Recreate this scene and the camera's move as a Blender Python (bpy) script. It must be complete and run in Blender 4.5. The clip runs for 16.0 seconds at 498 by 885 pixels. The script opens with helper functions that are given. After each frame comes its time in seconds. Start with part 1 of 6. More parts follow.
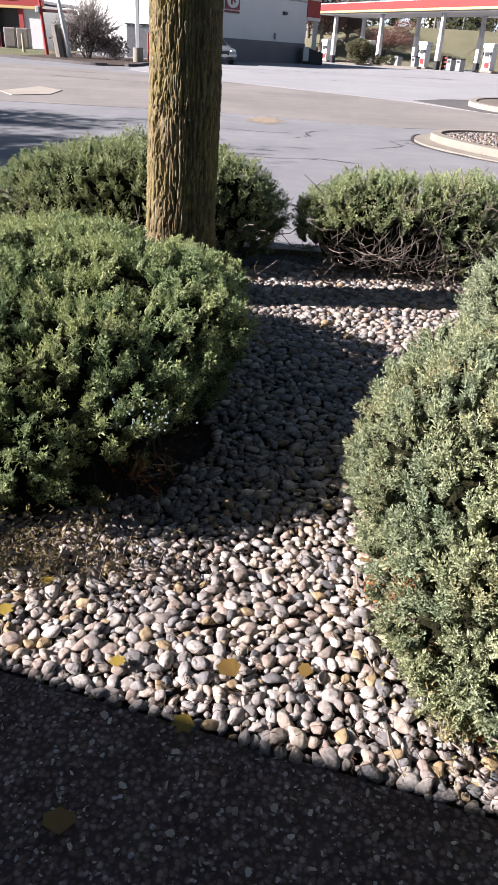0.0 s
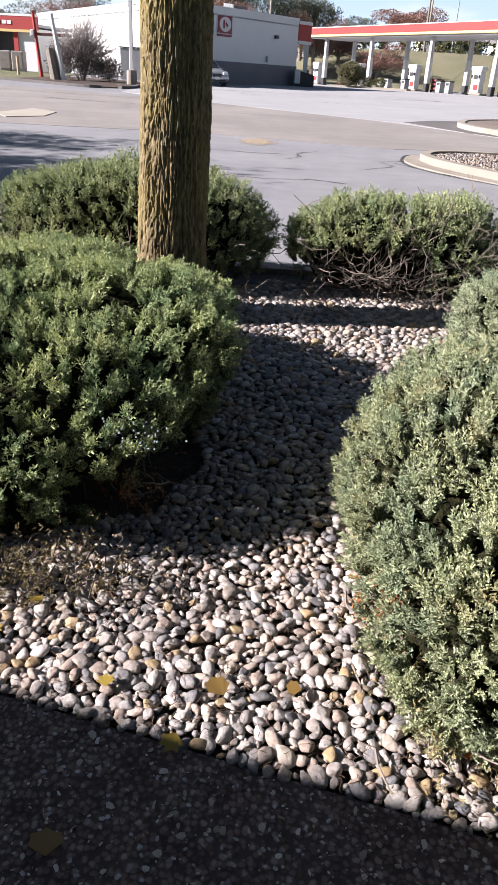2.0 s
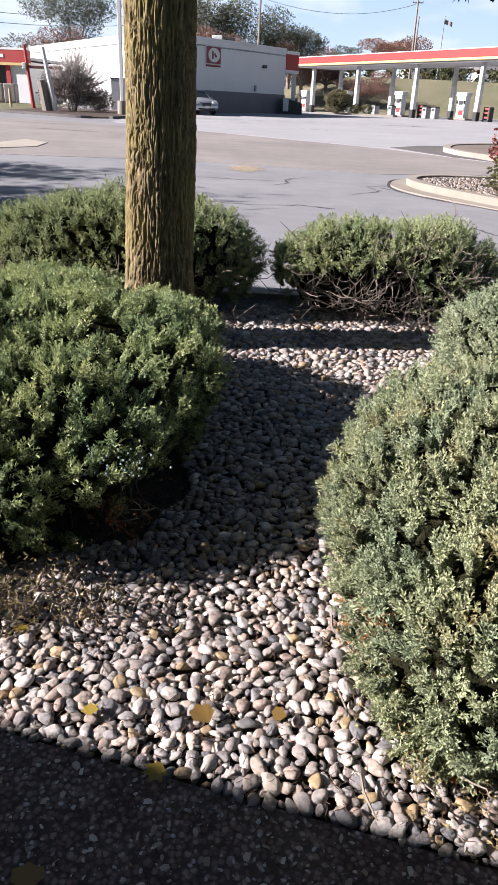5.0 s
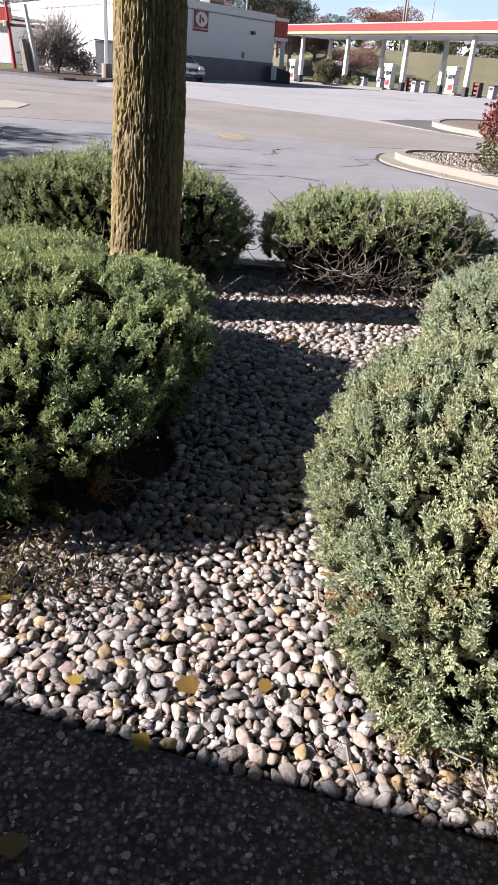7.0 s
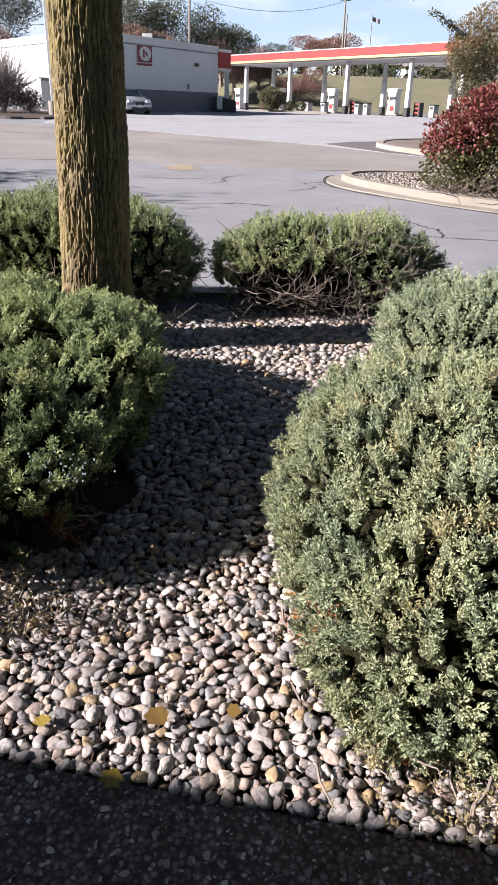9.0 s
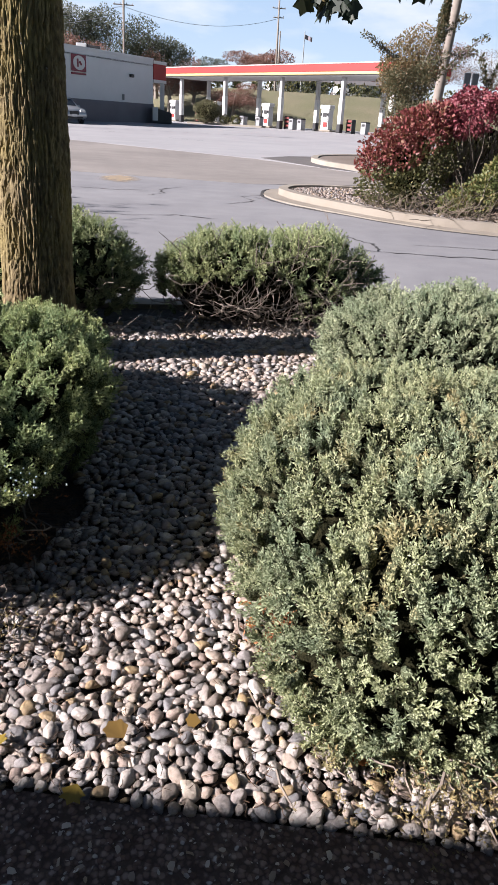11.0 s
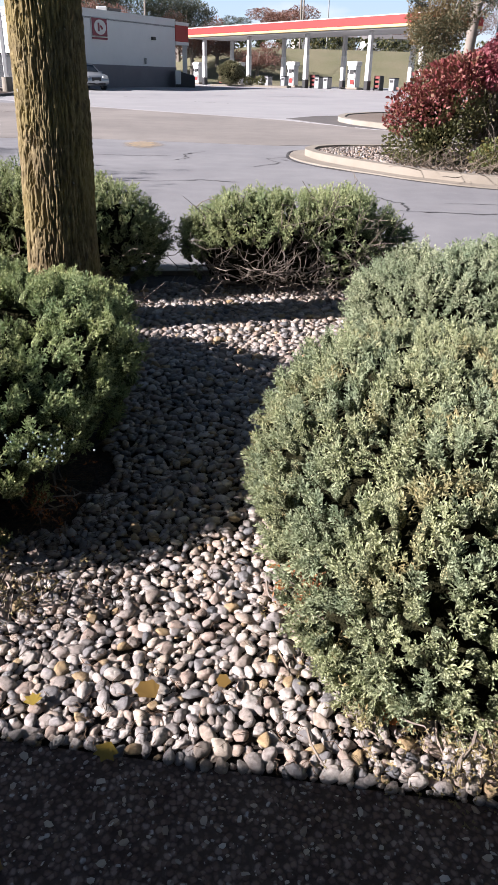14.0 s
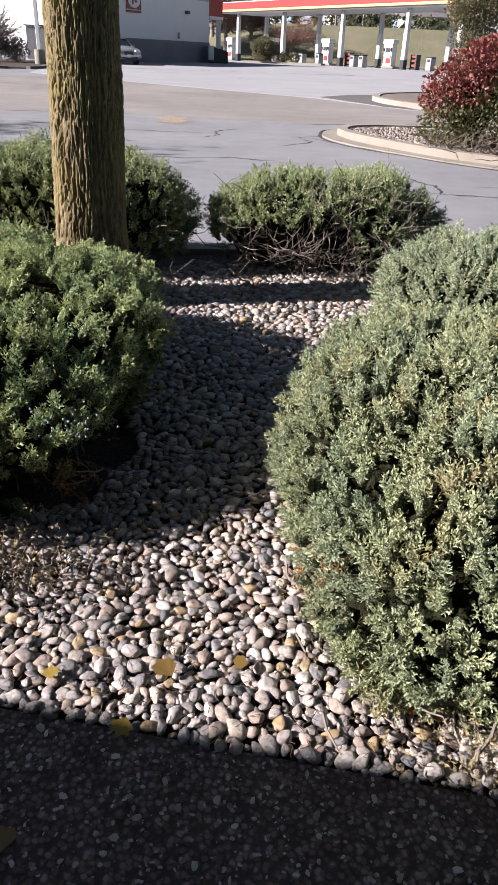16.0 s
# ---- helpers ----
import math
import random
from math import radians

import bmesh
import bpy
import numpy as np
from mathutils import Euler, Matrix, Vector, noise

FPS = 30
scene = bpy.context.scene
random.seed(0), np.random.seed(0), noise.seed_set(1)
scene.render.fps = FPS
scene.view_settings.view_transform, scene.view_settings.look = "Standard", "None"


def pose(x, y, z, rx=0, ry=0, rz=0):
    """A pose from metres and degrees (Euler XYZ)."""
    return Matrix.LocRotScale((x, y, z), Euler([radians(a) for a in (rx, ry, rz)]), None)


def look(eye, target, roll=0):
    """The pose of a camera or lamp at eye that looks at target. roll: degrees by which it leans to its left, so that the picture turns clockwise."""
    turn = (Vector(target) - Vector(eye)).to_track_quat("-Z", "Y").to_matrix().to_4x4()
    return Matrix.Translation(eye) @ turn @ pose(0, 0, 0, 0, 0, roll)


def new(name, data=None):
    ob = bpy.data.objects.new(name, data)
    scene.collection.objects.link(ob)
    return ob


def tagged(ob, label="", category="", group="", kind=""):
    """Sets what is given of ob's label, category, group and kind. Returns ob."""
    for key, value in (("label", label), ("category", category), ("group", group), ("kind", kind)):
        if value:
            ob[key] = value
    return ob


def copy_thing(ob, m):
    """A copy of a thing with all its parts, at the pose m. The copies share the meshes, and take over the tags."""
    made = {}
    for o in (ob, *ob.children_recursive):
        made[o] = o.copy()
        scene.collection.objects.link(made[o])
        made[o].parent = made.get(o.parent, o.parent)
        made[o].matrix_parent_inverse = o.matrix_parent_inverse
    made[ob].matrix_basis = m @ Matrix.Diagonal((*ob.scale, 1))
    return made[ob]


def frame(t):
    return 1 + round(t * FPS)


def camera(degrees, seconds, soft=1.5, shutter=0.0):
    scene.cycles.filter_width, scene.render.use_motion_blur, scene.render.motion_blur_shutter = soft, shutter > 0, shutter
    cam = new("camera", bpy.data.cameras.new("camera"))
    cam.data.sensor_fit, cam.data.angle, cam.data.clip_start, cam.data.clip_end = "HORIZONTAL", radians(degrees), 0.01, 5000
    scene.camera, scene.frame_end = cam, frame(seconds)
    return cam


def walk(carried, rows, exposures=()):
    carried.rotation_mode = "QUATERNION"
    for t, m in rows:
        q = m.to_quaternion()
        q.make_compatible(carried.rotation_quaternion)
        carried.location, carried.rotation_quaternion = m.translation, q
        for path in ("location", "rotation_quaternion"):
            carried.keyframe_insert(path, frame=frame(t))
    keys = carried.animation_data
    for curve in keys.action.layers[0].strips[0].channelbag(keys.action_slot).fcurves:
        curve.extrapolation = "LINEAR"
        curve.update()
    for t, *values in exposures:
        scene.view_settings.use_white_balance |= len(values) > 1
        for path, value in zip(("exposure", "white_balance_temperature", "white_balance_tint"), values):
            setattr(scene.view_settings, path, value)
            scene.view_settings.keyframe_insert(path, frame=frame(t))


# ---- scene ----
cam = camera(39.4, 16.0)
PATH = [
    (0, (0.029, 0.042, 1.527), (-0.013, 1.784, 0.547), 3.3),
    (0.5, (0.031, 0.037, 1.537), (-0.051, 1.796, 0.589), 2.7),
    (1, (0.017, 0.022, 1.534), (-0.093, 1.776, 0.579), 3.3),
    (1.5, (0.035, 0.031, 1.537), (-0.001, 1.788, 0.582), 3.4),
    (2, (0.047, 0.028, 1.54), (0.019, 1.795, 0.604), 3.3),
    (2.5, (0.066, 0.018, 1.55), (0.05, 1.8, 0.641), 2.2),
    (3, (0.096, 0.019, 1.551), (0.062, 1.795, 0.632), 0.7),
    (3.5, (0.112, 0.018, 1.557), (0.047, 1.807, 0.665), 0.0),
    (4, (0.107, 0.025, 1.554), (0.043, 1.814, 0.662), 0.2),
    (4.2, (0.107, 0.019, 1.557), (0.059, 1.816, 0.681), 0.8),
    (6.3, (0.045, 0.034, 1.541), (0.047, 1.818, 0.638), 4.2),
    (6.5, (0.059, 0.04, 1.531), (0.091, 1.791, 0.566), 4.4),
    (7, (0.06, 0.042, 1.532), (0.101, 1.807, 0.592), 4.4),
    (7.5, (0.07, 0.032, 1.538), (0.112, 1.808, 0.619), 3.6),
    (8, (0.082, 0.022, 1.54), (0.185, 1.806, 0.642), 2.5),
    (8.5, (0.104, 0.031, 1.544), (0.233, 1.806, 0.631), 2.1),
    (8.7, (0.11, 0.024, 1.553), (0.233, 1.81, 0.662), 1.8),
    (10.8, (0.068, -0.004, 1.572), (0.307, 1.792, 0.725), 3.2),
    (11, (0.061, -0.01, 1.574), (0.359, 1.78, 0.731), 3.4),
    (11.5, (0.077, -0.016, 1.562), (0.426, 1.747, 0.685), 1.9),
    (12, (0.093, -0.019, 1.558), (0.443, 1.733, 0.66), 1.2),
    (12.5, (0.089, -0.026, 1.557), (0.433, 1.729, 0.663), 1.4),
    (13, (0.083, -0.008, 1.555), (0.348, 1.757, 0.653), 1.5),
    (13.5, (0.077, -0.005, 1.553), (0.294, 1.755, 0.627), 1.2),
    (14, (0.075, 0.0, 1.547), (0.285, 1.76, 0.62), 1.3),
    (14.5, (0.079, -0.002, 1.55), (0.289, 1.755, 0.619), 1.2),
    (15, (0.082, 0.004, 1.546), (0.288, 1.761, 0.612), 1.3),
    (15.5, (0.077, 0.016, 1.541), (0.265, 1.764, 0.588), 2.4),
    (16, (0.067, 0.021, 1.533), (0.216, 1.761, 0.559), 2.3),
]
EXPOSURES = [(0, 1.82), (1, 1.92), (2, 1.85), (4, 1.76), (8, 1.78), (11, 1.66), (12, 1.64), (14, 1.72), (16, 1.66)]
walk(cam, [(t, look(eye, target, roll)) for t, eye, target, roll in PATH], EXPOSURES)

# ---------------------------------------------------------------- light
SUN_ELEVATION, SUN_AZIMUTH = 27.5, 263.0          # the sun stands to the left, slightly behind the eye
world = bpy.data.worlds.new("sky")
scene.world = world
world.use_nodes = True
wn = world.node_tree
sky = wn.nodes.new("ShaderNodeTexSky")
sky.sky_type, sky.sun_disc = "NISHITA", False
sky.sun_elevation, sky.sun_rotation = radians(SUN_ELEVATION), radians(SUN_AZIMUTH)
sky.air_density, sky.dust_density, sky.ozone_density = 0.8, 0.4, 1.0
wn.links.new(sky.outputs[0], wn.nodes["Background"].inputs[0])
wn.nodes["Background"].inputs[1].default_value = 0.028
sun_data = bpy.data.lights.new("sun", "SUN")
sun_data.energy, sun_data.angle, sun_data.color = 5.0, radians(0.53), (1.0, 0.922, 0.942)
sun = new("sun", sun_data)
az, el = radians(SUN_AZIMUTH), radians(SUN_ELEVATION)
TO_SUN = Vector((math.sin(az) * math.cos(el), math.cos(az) * math.cos(el), math.sin(el)))
sun.matrix_world = look(TO_SUN * 40, (0, 0, 0))

rng = np.random.default_rng(7)


# ---------------------------------------------------------------- mesh helpers
def mesh_of(name, V, T, smooth=False):
    """A mesh from arrays of corners and triangles."""
    V, T = np.asarray(V, np.float32), np.asarray(T, np.int32)
    me = bpy.data.meshes.new(name)
    me.vertices.add(len(V))
    me.vertices.foreach_set("co", V.ravel())
    me.loops.add(3 * len(T))
    me.loops.foreach_set("vertex_index", T.ravel())
    me.polygons.add(len(T))
    me.polygons.foreach_set("loop_start", np.arange(0, 3 * len(T), 3, dtype=np.int32))
    me.polygons.foreach_set("use_smooth", np.full(len(T), smooth))
    me.update(calc_edges=True)
    return me


def join(pieces):
    """Several (corners, triangles) as one."""
    V, T, n = [], [], 0
    for v, t in pieces:
        V.append(v), T.append(np.asarray(t) + n)
        n += len(v)
    return np.concatenate(V), np.concatenate(T)


def part(name, data, material, parent, label=""):
    """Links a bmesh, a mesh or (corners, triangles) as one mesh object under parent (None: at top level)."""
    if isinstance(data, bmesh.types.BMesh):
        me = bpy.data.meshes.new(name)
        data.to_mesh(me)
        data.free()
    elif isinstance(data, tuple):
        me = mesh_of(name, *data)
    else:
        me = data
    if material and not me.materials:
        me.materials.append(material)
    ob = new(name, me)
    ob.parent = parent
    if label:
        ob["label"] = label
    return ob


def thing(name, at, label, category, group="", turn=0.0, kind=""):
    ob = new(name)
    ob.empty_display_size = 0.1
    ob.matrix_basis = pose(*at, 0, 0, turn)
    return tagged(ob, label, category, group, kind)


def smooth(ob):
    for p in ob.data.polygons:
        p.use_smooth = True
    return ob


def boxes(*rows, bevel=0.0, segments=1):
    """A bmesh of boxes, each (x, y, z of the centre, sizes), with bevelled edges."""
    bm = bmesh.new()
    for x, y, z, sx, sy, sz in rows:
        made = bmesh.ops.create_cube(bm, size=1.0, matrix=Matrix.Translation((x, y, z)) @ Matrix.Diagonal((sx, sy, sz, 1)))
        if bevel:
            edges = list({e for v in made["verts"] for e in v.link_edges})
            bmesh.ops.bevel(bm, geom=edges, offset=bevel, segments=segments, affect="EDGES", profile=0.6)
    return bm


def rod(x, y, z0, z1, r0, r1=None, sides=16, bm=None):
    """A bmesh with an upright tapered round bar."""
    bm = bm or bmesh.new()
    bmesh.ops.create_cone(bm, cap_ends=True, segments=sides, radius1=r0, radius2=r0 if r1 is None else r1, depth=z1 - z0,
                          matrix=Matrix.Translation((x, y, (z0 + z1) / 2)))
    return bm


def prism(outline, z0, z1):
    """A bmesh: a flat outline raised from z0 to z1. z0 and z1 may be functions of (x, y)."""
    f0 = z0 if callable(z0) else (lambda x, y: z0)
    f1 = z1 if callable(z1) else (lambda x, y: z1)
    bm = bmesh.new()
    low = [bm.verts.new((x, y, f0(x, y))) for x, y in outline]
    top = [bm.verts.new((x, y, f1(x, y))) for x, y in outline]
    bm.faces.new(top)
    bm.faces.new(low[::-1])
    for a in range(len(outline)):
        b = (a + 1) % len(outline)
        bm.faces.new((low[a], low[b], top[b], top[a]))
    bmesh.ops.recalc_face_normals(bm, faces=bm.faces)
    bmesh.ops.triangulate(bm, faces=[f for f in bm.faces if len(f.verts) > 4])
    return bm


def band(points, width, f, lift, drop=0.0):
    """(corners, triangles) of a strip along points, lying on the height function f, with sides going down by drop."""
    P = np.array(points, float)
    D = np.gradient(P, axis=0)
    N = np.stack([-D[:, 1], D[:, 0]], 1) / np.maximum(np.linalg.norm(D, axis=1), 1e-6)[:, None]
    w = (np.full(len(P), width) if np.isscalar(width) else np.asarray(width))[:, None] / 2
    L, R = P + N * w, P - N * w
    rows = []
    for q, dz in ((L, -drop), (L, 0), (R, 0), (R, -drop)) if drop else ((L, 0), (R, 0)):
        rows.append(np.column_stack([q, [f(*c) + lift + dz for c in q]]))
    V, n, k, T = np.concatenate(rows), len(P), len(rows), []
    for r in range(k - 1):
        for i in range(n - 1):
            a, b, c, d = r * n + i, r * n + i + 1, (r + 1) * n + i + 1, (r + 1) * n + i
            T += [(a, c, b), (a, d, c)]
    if drop:
        for e in (0, n - 1):
            a, b, c, d = e, n + e, 2 * n + e, 3 * n + e
            T += [(a, b, c), (a, c, d)]
    return V, np.array(T)


def tube(points, radii, sides=5):
    """(corners, triangles) of a bent round bar that tapers along points."""
    P = np.array(points, float)
    R = np.full(len(P), radii) if np.isscalar(radii) else np.asarray(radii, float)
    D = np.gradient(P, axis=0)
    D /= np.maximum(np.linalg.norm(D, axis=1), 1e-9)[:, None]
    ref = np.where(np.abs(D[:, 2:3]) > 0.9, [[1.0, 0, 0]], [[0, 0, 1.0]])
    A = np.cross(D, ref)
    A /= np.linalg.norm(A, axis=1)[:, None]
    B = np.cross(D, A)
    th = np.arange(sides) * 2 * np.pi / sides
    V = (P[:, None] + R[:, None, None] * (A[:, None] * np.cos(th)[None, :, None] + B[:, None] * np.sin(th)[None, :, None])).reshape(-1, 3)
    T = []
    for i in range(len(P) - 1):
        for s in range(sides):
            a, b = i * sides + s, i * sides + (s + 1) % sides
            T += [(a, b, b + sides), (a, b + sides, a + sides)]
    e = (len(P) - 1) * sides
    T += [(e, e + s, e + s + 1) for s in range(1, sides - 1)]
    return V, np.array(T)


def bend(p, q, wobble, n, r):
    """Points from p to q that wander by wobble."""
    p, q = np.array(p, float), np.array(q, float)
    s = np.linspace(0, 1, n)[:, None]
    return p + (q - p) * s + np.cumsum(r.normal(0, wobble / np.sqrt(n), (n, 3)), 0) * s ** 0.3


def frames(axes, r):
    """Turns that carry z onto each axis, with a random spin."""
    Z = axes / np.linalg.norm(axes, axis=1)[:, None]
    ref = r.normal(size=Z.shape)
    X = np.cross(ref, Z)
    X /= np.linalg.norm(X, axis=1)[:, None]
    return np.stack([X, np.cross(Z, X), Z], 2)


def scatter(shapes, places, axes, sizes, r):
    """(corners, triangles): a random one of the shapes at each place, its z along the axis."""
    out, M, pick = [], frames(axes, r), r.integers(0, len(shapes), len(places))
    for k, (v, t) in enumerate(shapes):
        at = np.nonzero(pick == k)[0]
        if len(at):
            V = np.einsum("nij,vj->nvi", M[at], v) * sizes[at, None, None] + places[at, None]
            T = t[None] + (np.arange(len(at)) * len(v))[:, None, None]
            out.append((V.reshape(-1, 3), T.reshape(-1, 3)))
    return join(out)


def thin_out(P, gap):
    """Which of the points to keep so that no two are closer than gap (a number or one for each)."""
    gap = np.full(len(P), gap) if np.isscalar(gap) else gap
    cell, kept, grid = float(gap.max()), [], {}
    for i, p in enumerate(P):
        key = tuple((p // cell).astype(int))
        near = (j for o in np.ndindex(*(3,) * len(key)) for j in grid.get(tuple(k + s - 1 for k, s in zip(key, o)), ()))
        if all(((P[j] - p) ** 2).sum() > ((gap[i] + gap[j]) / 2) ** 2 for j in near):
            grid.setdefault(key, []).append(i)
            kept.append(i)
    return np.array(kept)


# ---------------------------------------------------------------- materials
class Nodes:
    """A short way to write node materials."""

    def __init__(self, name):
        self.mat = bpy.data.materials.new(name)
        self.mat.use_nodes = True
        self.tree = self.mat.node_tree
        self.bsdf = self.tree.nodes["Principled BSDF"]

    def node(self, kind, **values):
        n = self.tree.nodes.new("ShaderNode" + kind)
        for key, v in values.items():
            if key in n.inputs:
                self.put(n.inputs[key], v)
            elif key == "noise_dimensions":
                n.noise_dimensions = v
            elif key == "operation":
                n.operation = v
        return n

    def put(self, socket, v):
        if isinstance(v, bpy.types.NodeSocket):
            self.tree.links.new(v, socket)
        else:
            socket.default_value = (*v, 1.0) if isinstance(v, tuple) and len(v) == 3 and socket.type == "RGBA" else v

    def where(self, scale=(1, 1, 1)):
        c = self.node("TexCoord")
        m = self.node("Mapping", Vector=c.outputs["Object"])
        m.inputs["Scale"].default_value = scale
        return m.outputs[0]

    def noise(self, scale, detail=4.0, rough=0.6, at=None, distortion=0.0):
        n = self.node("TexNoise", Scale=scale, Detail=detail, Roughness=rough, Distortion=distortion)
        self.put(n.inputs["Vector"], at or self.where())
        return n.outputs["Fac"]

    def cells(self, scale, feature="F1", at=None):
        n = self.node("TexVoronoi", Scale=scale)
        n.feature = feature
        self.put(n.inputs["Vector"], at or self.where())
        return n

    def ramp(self, value, stops, flat=False):
        n = self.node("ValToRGB", Fac=value)
        e = n.color_ramp.elements
        while len(e) < len(stops):
            e.new(0.5)
        for item, (pos, c) in zip(e, stops):
            item.position = pos
            item.color = (*c, 1.0) if isinstance(c, tuple) else (c, c, c, 1.0)
        if flat:
            n.color_ramp.interpolation = "CONSTANT"
        return n.outputs[0]

    def mix(self, fac, a, b, how="MIX"):
        n = self.node("MixRGB", Fac=fac, Color1=a, Color2=b)
        n.blend_type = how
        return n.outputs[0]

    def sum(self, a, b, how="ADD"):
        n = self.node("Math")
        n.operation = how
        self.put(n.inputs[0], a), self.put(n.inputs[1], b)
        return n.outputs[0]

    def random(self, islands=False):
        return self.node("NewGeometry").outputs["Random Per Island"] if islands else self.node("ObjectInfo").outputs["Random"]

    def done(self, color, rough=0.7, bump=None, strength=0.3, depth=0.01, metal=0.0, **more):
        self.put(self.bsdf.inputs["Base Color"], color)
        self.put(self.bsdf.inputs["Roughness"], rough)
        self.put(self.bsdf.inputs["Metallic"], metal)
        for key, v in more.items():
            self.put(self.bsdf.inputs[key.replace("_", " ")], v)
        if bump is not None:
            b = self.node("Bump", Height=bump, Strength=strength, Distance=depth)
            self.tree.links.new(b.outputs[0], self.bsdf.inputs["Normal"])
        return self.mat


def plain(name, color, rough=0.6, metal=0.0, wear=0.15, scale=3.0, bump=0.1):
    """Paint, metal or plastic with slight stains and unevenness."""
    m = Nodes(name)
    dark = tuple(c * (1 - wear) for c in color)
    c = m.mix(m.ramp(m.noise(scale, 5), [(0.35, 0.0), (0.7, 1.0)]), color, dark)
    c = m.mix(m.ramp(m.noise(scale * 9, 3), [(0.4, 0.0), (0.8, wear)]), c, tuple(x * 0.6 for x in color))
    return m.done(c, rough, m.noise(scale * 12, 3), bump, 0.004, metal)


def stone_look(name, islands, size=1.0):
    m = Nodes(name)
    r = m.random(islands)
    base = m.ramp(r, [(0.0, (0.300, 0.272, 0.255)), (0.09, (0.42, 0.40, 0.385)), (0.17, (0.225, 0.215, 0.212)), (0.26, (0.345, 0.295, 0.255)),
                      (0.34, (0.52, 0.50, 0.485)), (0.41, (0.170, 0.172, 0.182)), (0.49, (0.300, 0.245, 0.215)), (0.57, (0.385, 0.365, 0.345)),
                      (0.65, (0.270, 0.262, 0.265)), (0.73, (0.455, 0.405, 0.345)), (0.79, (0.205, 0.180, 0.160)), (0.85, (0.325, 0.300, 0.290)),
                      (0.90, (0.330, 0.245, 0.135)), (0.94, (0.40, 0.33, 0.29)), (0.97, (0.105, 0.112, 0.125))], flat=True)
    base = m.mix(1.0, base, (1.05, 1.005, 0.955), "MULTIPLY")
    n = m.node("TexNoise", noise_dimensions="4D", Scale=55.0 * size, Detail=6.0, Roughness=0.65)
    m.put(n.inputs["Vector"], m.where())
    m.put(n.inputs["W"], m.sum(r, 37.0, "MULTIPLY"))
    grain = n.outputs["Fac"]
    c = m.mix(m.ramp(grain, [(0.40, 0.0), (0.64, 0.75)]), base, m.mix(1.0, base, (0.52, 0.48, 0.46), "MULTIPLY"))
    spots = m.ramp(m.cells(260.0 * size * (2.4 if size < 1 else 1)).outputs["Distance"], [(0.18, 1.0), (0.34, 0.0)])
    c = m.mix(m.sum(spots, m.sum(r, 0.5, "MULTIPLY"), "MULTIPLY"), c, (0.16, 0.14, 0.13))
    stain = m.ramp(m.noise(9.0 * size, 3), [(0.52, 0.0), (0.75, 0.35)])
    c = m.mix(stain, c, (0.288, 0.209, 0.130))
    return m.done(c, 0.52, m.sum(grain, m.sum(spots, -0.4, "MULTIPLY")), 0.8 if size == 1 else 0.5, 0.010 if size == 1 else 0.03)


def foliage_look(name, lit, tip, brown, amount, blue=None, cores=False):
    """Scale-leaved evergreen: hue by twig and by patch, with some browned patches. Cores: close tufts, beaded with
    scale leaves, crease shade painted between the beads.
    """
    m = Nodes(name)
    beads = m.cells(150.0)
    fac = m.ramp(m.node("SeparateColor", Color=beads.outputs["Color"]).outputs[0] if cores else m.random(True), [(0.0, 0.0), (1.0, 1.0)])
    c = m.mix(fac, lit, tip)
    c = m.mix(m.ramp(m.noise(5.0, 3), [(0.4, 0.0), (0.66, 0.75)]), c, blue or tuple(x * 0.75 for x in lit))
    c = m.mix(m.ramp(m.noise(3.1, 4, 0.7), [(1.0 - amount - 0.12, 0.0), (1.0 - amount, 0.8)]), c, brown)
    c = m.mix(m.ramp(m.noise(60.0, 2), [(0.3, 0.25), (0.7, 0.0)]), c, tuple(x * 0.5 for x in lit))
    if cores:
        # crease shade painted in: colour drops to a third between beads
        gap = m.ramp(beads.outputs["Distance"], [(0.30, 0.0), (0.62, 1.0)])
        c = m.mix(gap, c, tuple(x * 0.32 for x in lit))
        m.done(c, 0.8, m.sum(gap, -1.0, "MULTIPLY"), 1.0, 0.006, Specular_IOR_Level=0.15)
    else:
        m.done(c, 0.7, Specular_IOR_Level=0.2)
    t = m.node("BsdfTranslucent", Color=c)
    s = m.node("MixShader", Fac=0.02 if cores else 0.14)
    m.tree.links.new(m.bsdf.outputs[0], s.inputs[1])
    m.tree.links.new(t.outputs[0], s.inputs[2])
    m.tree.links.new(s.outputs[0], m.tree.nodes["Material Output"].inputs[0])
    return m.mat


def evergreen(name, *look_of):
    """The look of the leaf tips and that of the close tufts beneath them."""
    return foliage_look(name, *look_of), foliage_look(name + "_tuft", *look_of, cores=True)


def leaf_look(name, stops, rough=0.55):
    m = Nodes(name)
    c = m.ramp(m.random(True), stops)
    c = m.mix(m.ramp(m.noise(2.0, 3), [(0.35, 0.0), (0.7, 0.45)]), c, m.mix(1.0, c, (0.55, 0.6, 0.5), "MULTIPLY"))
    m.done(c, rough)
    t = m.node("BsdfTranslucent", Color=c)
    s = m.node("MixShader", Fac=0.28)
    m.tree.links.new(m.bsdf.outputs[0], s.inputs[1])
    m.tree.links.new(t.outputs[0], s.inputs[2])
    m.tree.links.new(s.outputs[0], m.tree.nodes["Material Output"].inputs[0])
    return m.mat


